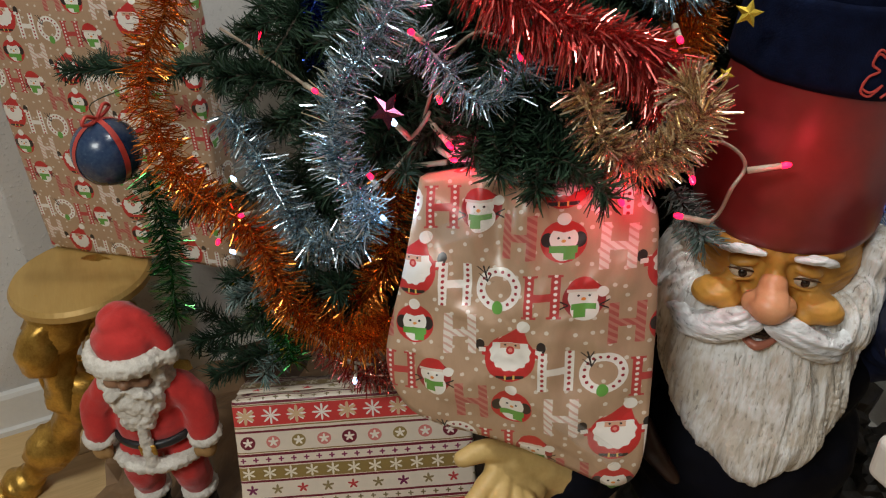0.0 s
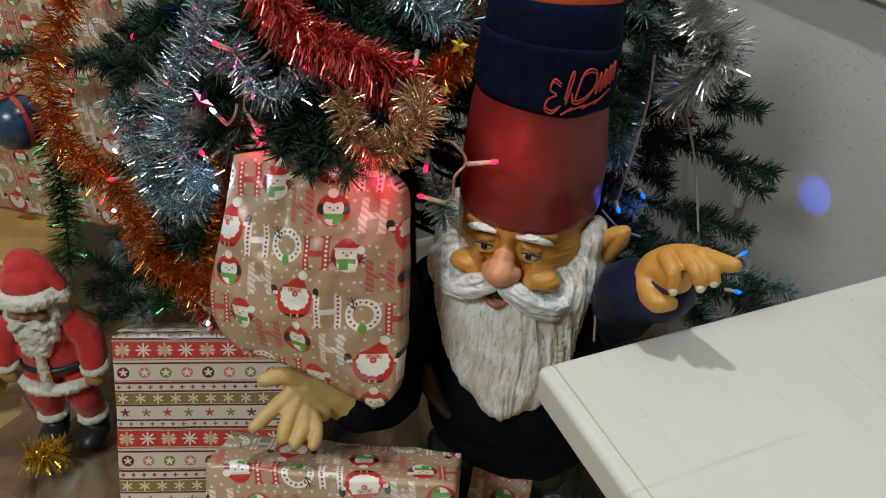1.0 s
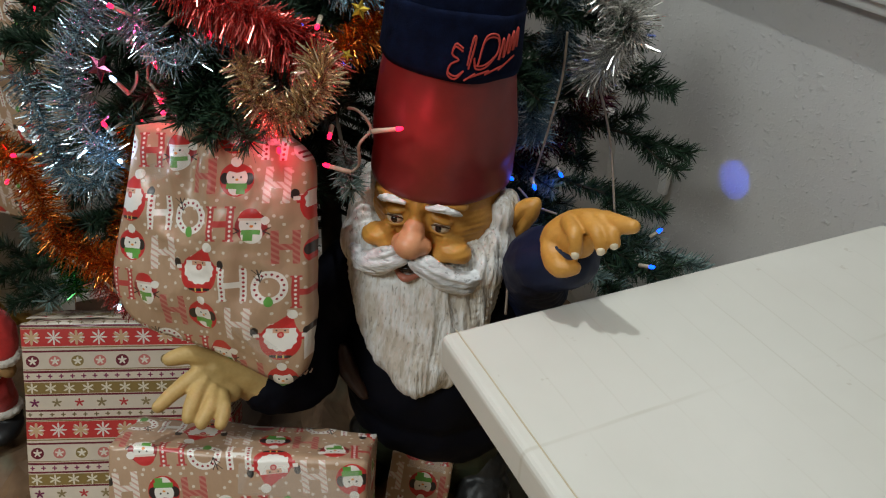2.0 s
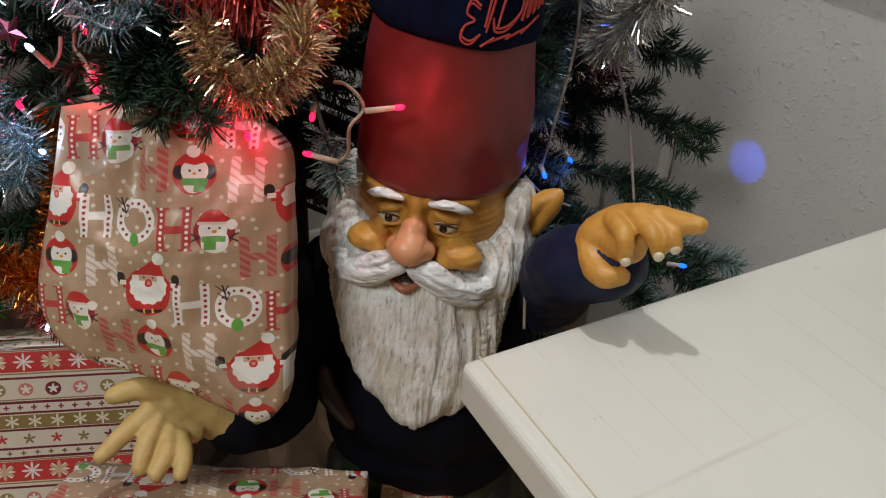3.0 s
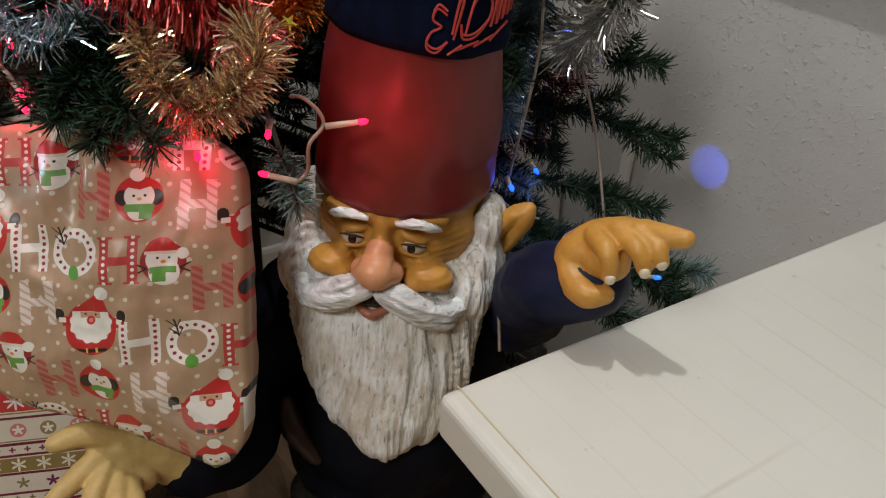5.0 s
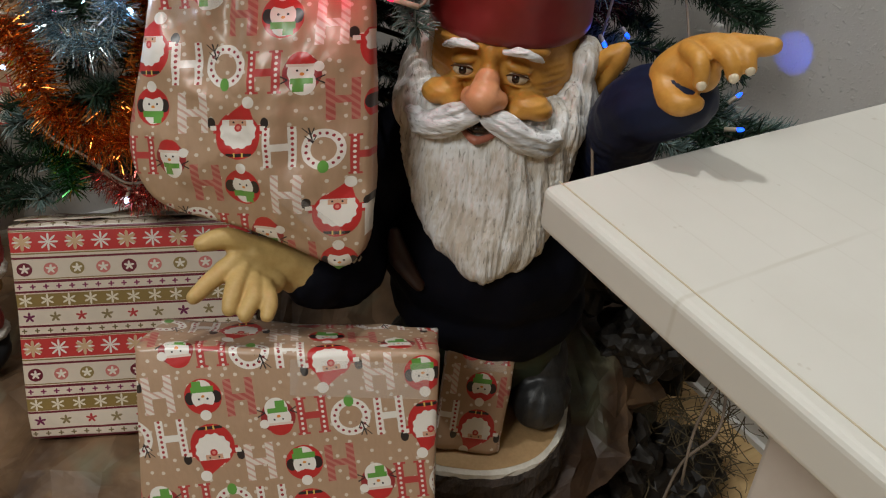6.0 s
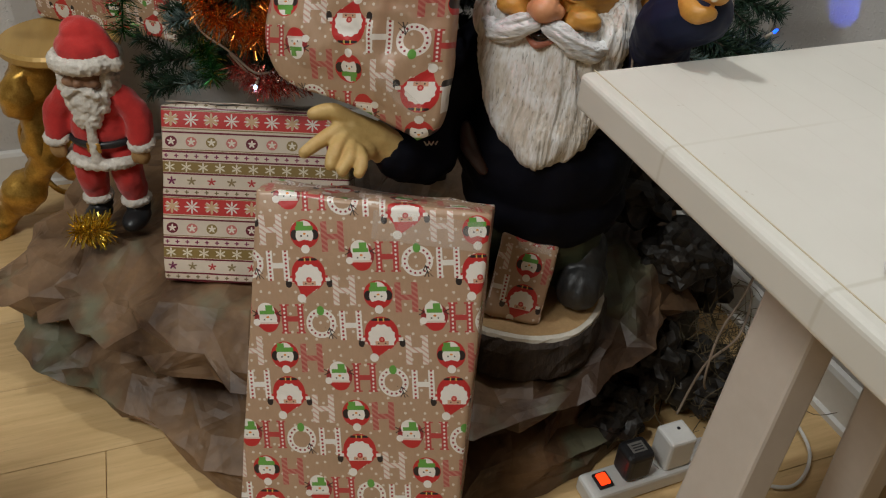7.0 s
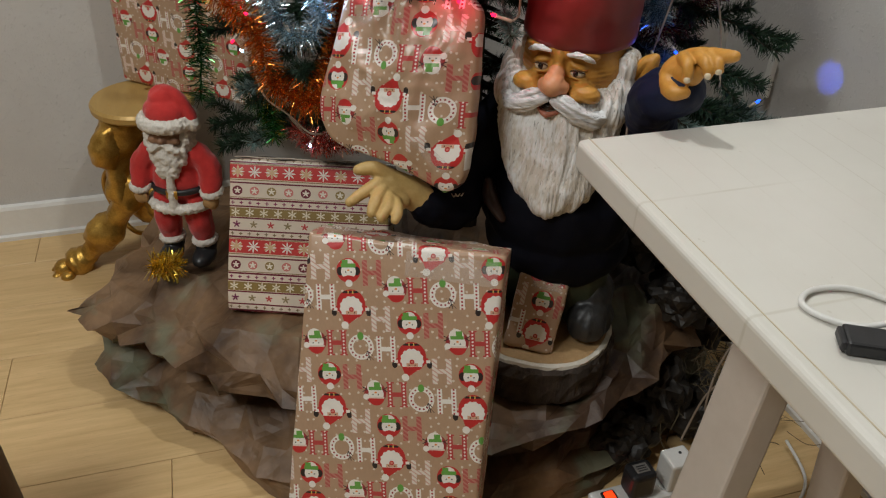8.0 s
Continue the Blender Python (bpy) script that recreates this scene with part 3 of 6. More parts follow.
def bag_parcel():
    """A soft parcel: a puffed outline with a gathered top and a pointed lower corner."""
    outline = [(-0.102, 0.180), (-0.113, 0.100), (-0.129, 0.008), (-0.114, -0.038), (-0.080, -0.058), (0.004, -0.068), (0.080, -0.088), (0.098, -0.091), (0.118, -0.060), (0.116, 0.050), (0.110, 0.120), (0.098, 0.178), (0.040, 0.196), (-0.040, 0.194)]
    ob = thing("soft_gift", basis((-0.244, 0.556, 0.701), (0.6389, 0.7693, 0), (-0.2351, 0.1953, 0.9521)), "kraft paper soft parcel printed with festive letters hanging before the tree", "gift")
    bm = bmesh.new()
    uv = bm.loops.layers.uv.new("paper")
    ring = [Vector((p.x, p.y)) for p in spline([(a, b, 0) for a, b in outline + outline[:1]], 11)[:-1]]
    mid = Vector((0.0, 0.055))
    count, layers = len(ring), 22

    def height_at(p, k, front):
        puff = (1 - k ** 3.0)
        crumple = 0.010 * noise.noise(Vector((p.x * 13, p.y * 9, 3.1 if front else 8))) + 0.010 * (0.25 - abs(noise.noise(Vector((p.x * 22, p.y * 17, 1.7))))) + 0.0045 * (0.25 - abs(noise.noise(Vector((p.x * 55, p.y * 48, 5.7)))))
        gather = 0.010 * max(0, (p.y - 0.09) / 0.10) * math.sin(p.x * 95 + 4 * noise.noise(Vector((p.x * 20, p.y * 10, 0))))
        return (0.004 + 0.020 * puff + (crumple + gather) * min(1, 4 * (1 - k) + 0.15)) if front else -0.022 - 0.030 * puff + crumple

    for front in (True, False):
        rings = []
        for j in range(1, layers + 1):
            k = j / layers
            rings.append([])
            for p in ring:
                q = mid + (p - mid) * k
                rings[-1].append(bm.verts.new((q.x, q.y, height_at(q, k, front))))
        centre = bm.verts.new((mid.x, mid.y, height_at(mid, 0, front)))
        faces = []
        for i in range(count):
            faces.append(bm.faces.new((centre, rings[0][i], rings[0][(i + 1) % count])))
            for a, b in zip(rings, rings[1:]):
                faces.append(bm.faces.new((a[i], b[i], b[(i + 1) % count], a[(i + 1) % count])))
        if front:
            front_rim = rings[-1]
        else:
            for i in range(count):
                bm.faces.new((front_rim[i], rings[-1][i], rings[-1][(i + 1) % count], front_rim[(i + 1) % count]))
    bmesh.ops.recalc_face_normals(bm, faces=bm.faces)
    for face in bm.faces:
        for loop in face.loops:
            c = loop.vert.co
            loop[uv].uv = (0.9312 * c.x + 0.0433 * c.y - 0.142, -0.1447 * c.x + 0.9976 * c.y - 0.0081)
    part("wrapping", bm, WRAP, ob, smooth=True)

    def reach(q):
        best = 0.0
        way = q - mid
        for a, b in zip(ring, ring[1:] + ring[:1]):
            edge = b - a
            det = way.x * -edge.y + way.y * edge.x
            if abs(det) < 1e-12:
                continue
            d = a - mid
            t = (d.x * -edge.y + d.y * edge.x) / det
            u = (way.x * d.y - way.y * d.x) / det
            if t > 0 and 0 <= u <= 1:
                best = max(best, 1 / t)
        return min(best, 1.0)

    for cx, cy, lean in ((-0.060, 0.140, 0.5), (0.070, -0.040, -0.6)):
        bm = bmesh.new()
        rows = []
        for i in range(13):
            rows.append([])
            for j in range(5):
                a, b = -0.032 + 0.064 * i / 12, -0.009 + 0.018 * j / 4
                q = Vector((cx + a * math.cos(lean) - b * math.sin(lean), cy + a * math.sin(lean) + b * math.cos(lean)))
                rows[-1].append(bm.verts.new((q.x, q.y, height_at(q, reach(q), True) + 0.0012)))
        for a, b in zip(rows, rows[1:]):
            for j in range(4):
                bm.faces.new((a[j], b[j], b[j + 1], a[j + 1]))
        part("clear_tape", bm, TAPE, ob, "strip of clear glossy tape", True)
    return ob


# ---- gold side table ----
def side_table():
    ob = thing("side_table", pose(-1.045, 0.135, -0.018), "gold painted side table with a round top and root-like legs", "side table")
    part("tabletop", lathe([(0.06, 0.436), (0.110, 0.437), (0.117, 0.443), (0.118, 0.455), (0.113, 0.462), (0.05, 0.4635)], 48), GOLD_TOP, ob, "round gold painted top")
    rng = random.Random(7)

    def limb(name, pts, r0, r1, knots):
        line = spline(pts, 12)
        bm = tube(line, lambda t: (r0 + (r1 - r0) * t) * (1 + 0.22 * math.sin(t * knots + rng.random() * 0.4)), 14)
        for v in bm.verts:
            v.co += 0.010 * noise.noise_vector(v.co * 28) + 0.004 * noise.noise_vector(v.co * 75)
        part(name, bm, GOLD, ob, smooth=True)

    limb("stem", [(-0.03, -0.02, 0.16), (0.02, 0.0, 0.24), (-0.03, 0.02, 0.33), (0.01, 0.0, 0.44)], 0.052, 0.050, 14)
    limb("bulge", [(0.03, -0.075, 0.20), (0.045, -0.085, 0.27), (0.04, -0.070, 0.36), (0.02, -0.03, 0.44)], 0.026, 0.046, 9)
    limb("knot", [(0.05, -0.10, 0.33), (0.06, -0.085, 0.39), (0.03, -0.03, 0.43)], 0.030, 0.034, 7)
    limb("front_leg", [(0.02, -0.04, 0.27), (0.045, -0.095, 0.19), (0.030, -0.150, 0.12), (0.015, -0.20, 0.060), (0.012, -0.245, 0.026)], 0.042, 0.028, 16)
    limb("side_leg", [(0.02, 0.0, 0.25), (0.09, 0.00, 0.17), (0.13, 0.02, 0.09), (0.16, 0.03, 0.024)], 0.036, 0.024, 13)
    limb("rear_leg", [(-0.03, 0.0, 0.24), (-0.10, 0.05, 0.15), (-0.13, 0.10, 0.07), (-0.15, 0.13, 0.022)], 0.034, 0.022, 12)
    bm = bmesh.new()
    for a, b, r in ((0.012, -0.262, 0.026), (-0.02, -0.255, 0.018), (0.045, -0.252, 0.018), (0.03, -0.28, 0.013), (0.0, -0.285, 0.013)):
        bmesh.ops.create_icosphere(bm, subdivisions=3, radius=r, matrix=Matrix.Translation((a, b, r * 0.95)))
    part("claw_foot", bm, GOLD, ob, smooth=True)
    line = spline([(-0.02, -0.03, 0.26), (-0.07, -0.115, 0.25), (-0.09, -0.14, 0.18), (-0.05, -0.10, 0.09), (-0.02, -0.05, 0.08), (-0.03, 0.02, 0.11)], 12)
    part("ring", tube(line, 0.0065, 8), GOLD, ob, smooth=True)
    return ob


lay_floor()
ledge()
table()
parcel("striped_gift", basis((-0.418, 0.2670, 0.262), (0.3464, 0.9381, 0.0052), (-0.4266, 0.1526, 0.8914)), (0.300, 0.285, 0.085), STRIPES, "striped red and cream wrapped gift box leaning back on brown paper", 3)
parcel("large_gift", basis((0.003, 0.2963, 0.0021), (0.4643, 0.8857, 0), (-0.3676, 0.1926, 0.9098)), (0.305, 0.594, 0.10), WRAP_DOWN, "tall kraft paper wrapped gift box printed with festive letters leaning back", 5, False, (0.225, 0.565, 0.14, 0.038), (-8.3, 0.025, 0.4225, 0, 0, 1.043))
parcel("small_gift", basis((-0.142, 0.716, 0.312), (0.501, 0.860, -0.095), (-0.3226, 0.2875, 0.9019)), (0.084, 0.132, 0.045), WRAP_DOWN, "small kraft paper wrapped gift leaning on the gnome statue", 8, False, (0.05, 0.118, 0.05, 0.016), (0, 0.0498, 0.030, 0.146, -0.0275, 1.043))
parcel("square_gift", basis((-1.142, 0.092, 0.448), (0.60, 0.80, 0), (-0.03, 0.02, 1)), (0.36, 0.45, 0.06), WRAP, "kraft paper wrapped gift box standing on the gold side table", 11)
bag_parcel()
side_table()


# ---- more materials ----
SKIN = surface("painted_flesh", (0.47, 0.215, 0.032), (0.62, 0.315, 0.060), 30, 0.45, 0, 0.2, 0.0015)
SKIN_PINK = surface("rosy_painted_flesh", (0.58, 0.24, 0.11), (0.66, 0.33, 0.17), 40, 0.4, 0, 0.15)
LIP = surface("painted_lip", (0.34, 0.10, 0.06), (0.44, 0.17, 0.11), 60, 0.4)
PALM = surface("glove_yellow", (0.46, 0.30, 0.10), (0.58, 0.40, 0.155), 26, 0.5, 0, 0.25, 0.0015)
NAIL = surface("pale_nail", (0.62, 0.52, 0.36), (0.72, 0.62, 0.46), 60, 0.35)
def brushed(name, stretch, low, high, scale):
    """Carved hair under dry-brushed paint: bright on the ridges, dull in the grooves."""
    n = Nodes(name)
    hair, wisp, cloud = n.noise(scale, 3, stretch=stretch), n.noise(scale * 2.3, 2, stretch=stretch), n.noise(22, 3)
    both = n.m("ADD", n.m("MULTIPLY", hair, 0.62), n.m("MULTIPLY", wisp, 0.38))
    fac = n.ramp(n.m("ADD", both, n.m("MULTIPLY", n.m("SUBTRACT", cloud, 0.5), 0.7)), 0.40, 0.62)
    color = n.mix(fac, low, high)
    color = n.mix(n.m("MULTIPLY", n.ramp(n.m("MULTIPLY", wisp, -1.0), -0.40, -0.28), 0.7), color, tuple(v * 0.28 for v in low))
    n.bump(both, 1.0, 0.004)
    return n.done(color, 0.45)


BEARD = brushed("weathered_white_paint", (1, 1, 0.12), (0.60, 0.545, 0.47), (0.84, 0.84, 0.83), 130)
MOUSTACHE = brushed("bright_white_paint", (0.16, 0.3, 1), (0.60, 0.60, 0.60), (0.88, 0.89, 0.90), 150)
HAT_RED = surface("dull_red_paint", (0.135, 0.011, 0.011), (0.215, 0.021, 0.019), 7, 0.42, 0, 0.12, 0.002)
NAVY = surface("navy_paint", (0.003, 0.005, 0.018), (0.010, 0.016, 0.050), 14, 0.55, 0, 0.3, 0.002, Specular_IOR_Level=0.22)
NAVY_CLOTH = surface("navy_fleece", (0.0010, 0.0020, 0.010), (0.0036, 0.0078, 0.030), 70, 0.95, 0, 0.8, 0.002, fine=600, Specular_IOR_Level=0.12)
# near-black copy of the navy, with the torso's shade put into the colour
SHADED_NAVY = surface("shaded_navy_paint", (0.0016, 0.0017, 0.0036), (0.0042, 0.0046, 0.010), 14, 0.7, 0, 0.3, 0.002, Specular_IOR_Level=0.12)
GREEN_PAINT = surface("dark_green_paint", (0.010, 0.018, 0.008), (0.022, 0.034, 0.016), 20, 0.5)
BROWN_PAINT = surface("brown_leather_paint", (0.018, 0.008, 0.005), (0.045, 0.020, 0.011), 30, 0.4)
BOOT = surface("grey_black_boot_paint", (0.008, 0.008, 0.008), (0.030, 0.030, 0.030), 30, 0.45, 0, 0.6, 0.003, stretch=(1, 1, 0.3))
EYE = surface("dark_eye_paint", (0.014, 0.008, 0.006), (0.030, 0.016, 0.010), 80, 0.15)
LASH = surface("dark_lash_paint", (0.05, 0.022, 0.008), (0.09, 0.04, 0.014), 80, 0.5)
EYE_WHITE = surface("eye_white_paint", (0.50, 0.40, 0.28), (0.58, 0.48, 0.35), 80, 0.25)
PATCH = surface("red_stitching", (0.42, 0.035, 0.03), (0.52, 0.07, 0.05), 300, 0.8, 0, 0.5, 0.001)
ORANGE_CLOTH = surface("orange_red_fleece", (0.50, 0.06, 0.02), (0.62, 0.10, 0.035), 60, 0.9, 0, 0.6, 0.002)
VELVET = surface("red_felt", (0.40, 0.014, 0.012), (0.56, 0.030, 0.024), 40, 0.9, 0, 0.6, 0.002, fine=500, Sheen_Weight=0.3)
FUR = surface("white_fur", (0.52, 0.47, 0.40), (0.76, 0.72, 0.65), 90, 0.95, 0, 1.0, 0.003, fine=420)
DOLL_FACE = surface("brown_doll_face", (0.22, 0.11, 0.06), (0.34, 0.19, 0.11), 60, 0.55)
DOLL_HAND = surface("tan_mitten", (0.30, 0.17, 0.06), (0.42, 0.25, 0.10), 50, 0.7)
WIRE = surface("clear_yellowed_wire", (0.22, 0.165, 0.12), (0.34, 0.265, 0.20), 50, 0.35)
SOCKET = surface("pale_bulb_sleeve", (0.40, 0.34, 0.25), (0.54, 0.47, 0.37), 80, 0.3)
GREEN_WIRE = surface("dark_green_wire", (0.012, 0.020, 0.012), (0.03, 0.04, 0.025), 50, 0.4)
STEM = surface("wire_brown_stem", (0.025, 0.018, 0.010), (0.06, 0.045, 0.028), 40, 0.8)
# straw and dark-printed rock paper, both deepened for the tree's shade over them
STRAW = surface("dry_straw", (0.05, 0.038, 0.018), (0.15, 0.11, 0.055), 60, 0.8)
SHADED_ROCK = surface("shade_dark_rock_paper", (0.004, 0.003, 0.002), (0.026, 0.019, 0.013), 9, 0.5, 0, 0.7, 0.006)
BAUBLE = surface("blue_painted_glass", (0.004, 0.012, 0.060), (0.045, 0.075, 0.13), 28, 0.22, 0, 0.1)
RIBBON = surface("red_ribbon", (0.40, 0.030, 0.022), (0.52, 0.06, 0.04), 60, 0.35)
BOARD = surface("pale_painted_board", (0.50, 0.48, 0.45), (0.62, 0.60, 0.57), 12, 0.5)
RED_GLOW = glow("lit_red_bulb", (1.0, 0.006, 0.045), 4.0)
WHITE_GLOW = glow("lit_white_bulb", (0.50, 0.72, 1.0), 5)
BLUE_GLOW = glow("lit_blue_bulb", (0.01, 0.07, 1.0), 4)
SWITCH_GLOW = glow("lit_red_switch", (1.0, 0.04, 0.005), 2.0)


def foil(name, a, b, rough=0.24, metal=0.9):
    """Tinsel foil: each strip takes its own shade."""
    n = Nodes(name)
    rnd = n.add("ShaderNodeNewGeometry").outputs["Random Per Island"]
    return n.done(n.mix(rnd, a, b), rough, metal)


def needles(name, a, b):
    n = Nodes(name)
    rnd = n.add("ShaderNodeNewGeometry").outputs["Random Per Island"]
    return n.done(n.mix(rnd, a, b), 0.55, 0, Specular_IOR_Level=0.3)


NEEDLE = needles("dark_green_needles", (0.005, 0.016, 0.008), (0.028, 0.060, 0.030))
NEEDLE_FROST = needles("frosted_needles", (0.05, 0.10, 0.085), (0.28, 0.36, 0.34))
FOIL_SILVER = foil("silver_blue_foil", (0.20, 0.34, 0.42), (0.80, 0.88, 0.92))
FOIL_WHITE = foil("silver_white_foil", (0.55, 0.55, 0.52), (0.92, 0.90, 0.86))
FOIL_RED = foil("salmon_red_foil", (0.50, 0.05, 0.05), (0.88, 0.24, 0.20))
FOIL_GOLD = foil("pale_gold_foil", (0.60, 0.44, 0.22), (0.96, 0.86, 0.64))
FOIL_PINK = foil("rose_gold_foil", (0.45, 0.20, 0.16), (0.80, 0.48, 0.38))
FOIL_ORANGE = foil("copper_orange_foil", (0.46, 0.12, 0.015), (0.88, 0.33, 0.06))
FOIL_GREEN = foil("green_foil", (0.012, 0.10, 0.025), (0.10, 0.34, 0.10))
FOIL_BLUE = foil("blue_foil", (0.01, 0.03, 0.25), (0.08, 0.16, 0.60))
FOIL_PURPLE = foil("plum_foil", (0.16, 0.03, 0.08), (0.45, 0.14, 0.22))
FOIL_YELLOW = foil("bright_gold_foil", (0.55, 0.36, 0.03), (0.95, 0.74, 0.14))

# lit bulbs that visibly colour what hangs beside them
lamp("red_bulb_light", "POINT", 0.05, (1.0, 0.04, 0.07), pose(-0.153, 0.752, 0.914), 0.004)
lamp("red_bulb_light", "POINT", 0.10, (1.0, 0.03, 0.10), pose(-0.204, 0.628, 0.891), 0.004)
lamp("red_bulb_light", "POINT", 0.10, (1.0, 0.03, 0.10), pose(-0.327, 0.536, 0.901), 0.004)
lamp("red_bulb_light", "POINT", 0.04, (1.0, 0.03, 0.14), pose(-0.330, 0.510, 0.985), 0.004)
lamp("white_bulb_light", "POINT", 0.09, (0.55, 0.72, 1.0), pose(-0.360, 0.470, 0.84), 0.004)
lamp("blue_bulb_light", "POINT", 0.05, (0.03, 0.12, 1.0), pose(-0.235, 0.990, 0.765), 0.004)
blue_spot = lamp("blue_bulb_beam", "SPOT", 0.55, (0.02, 0.12, 1.0), look((-0.262, 1.265, 0.690), (-0.309, 1.39, 0.668)), 0.002)
blue_spot.data.spot_size, blue_spot.data.spot_blend = radians(29), 0.45


# ---- shapes for statues and dolls ----
def remeshed(bm, voxel, smooth=3):
    """Fuse overlapping pieces into one skin; returns a mesh."""
    data = bpy.data.meshes.new("skin")
    bm.to_mesh(data)
    bm.free()
    ob = bpy.data.objects.new("skin", data)
    scene.collection.objects.link(ob)
    mod = ob.modifiers.new("fuse", "REMESH")
    mod.mode, mod.voxel_size = "VOXEL", voxel
    if smooth:
        mod = ob.modifiers.new("soft", "SMOOTH")
        mod.iterations, mod.factor = smooth, 0.5
    out = bpy.data.meshes.new_from_object(ob.evaluated_get(bpy.context.evaluated_depsgraph_get()))
    bpy.data.objects.remove(ob)
    return out


def ball(bm, centre, radii, turn=(0, 0, 0), sub=3):
    m = Matrix.Translation(centre) @ Euler([radians(a) for a in turn]).to_matrix().to_4x4() @ Matrix.Diagonal((*radii, 1))
    bmesh.ops.create_icosphere(bm, subdivisions=sub, radius=1, matrix=m)


def chain(bm, points, radii, steps=6):
    """A limb of overlapping balls along a smooth line."""
    line = spline(points, steps)
    for i, p in enumerate(line):
        k = i / (len(line) - 1) * (len(radii) - 1)
        a = min(int(k), len(radii) - 2)
        r = radii[a] + (radii[a + 1] - radii[a]) * (k - a)
        ball(bm, p, (r, r, r), sub=2)


class Figure:
    """Gathers skins of several colours into one mesh."""

    def __init__(self):
        self.bm, self.mats = bmesh.new(), []

    def skin(self, bm, mat, voxel=0.003, smooth=3, carve=None):
        data = remeshed(bm, voxel, smooth) if voxel else None
        if data is None:
            data = bpy.data.meshes.new("skin")
            bm.to_mesh(data)
            bm.free()
        if carve:
            data.update()
            normals = [v.normal.copy() for v in data.vertices]
            for v, nrm in zip(data.vertices, normals):
                v.co += nrm * carve(v.co)
        if mat not in self.mats:
            self.mats.append(mat)
        index = self.mats.index(mat)
        start = len(self.bm.faces)
        self.bm.from_mesh(data)
        self.bm.faces.ensure_lookup_table()
        for face in self.bm.faces[start:]:
            face.material_index = index
            face.smooth = True
        bpy.data.meshes.remove(data)

    def finish(self, name, m, label, category):
        ob = mesh_object(name, self.bm, self.mats)
        ob.matrix_world = m
        return tagged(ob, label, category)


def strands(p, around=150, down=9, deep=0.0030):
    a = math.atan2(p.x, -p.y + 0.02) * 0.09
    warp = 0.010 * noise.noise(Vector((p.x * 18, p.y * 18, p.z * 14)))
    ridge = noise.noise(Vector(((a + warp) * around, 0.3, p.z * down)))
    lock = 1.0 - 3.0 * abs(noise.noise(Vector(((a + warp) * around * 0.42, 4.0, p.z * down * 1.1))))
    fine = noise.noise(Vector(((a + warp) * around * 2.4, 7.0, p.z * down * 1.6)))
    return deep * (0.5 * ridge + 0.9 * lock + 0.8 * fine)


GNOME = pose(-0.240, 0.838, 0, 0, 0, 49) @ Matrix.Translation((0, 0, 0.78)) @ pose(0, 0, 0, 0, 2.5, 0) @ Matrix.Translation((0, 0, -0.78))
UPRIGHT = Matrix.Translation((0, 0, 0.78)) @ pose(0, 0, 0, 0, -2.5, 0) @ Matrix.Translation((0, 0, -0.78))


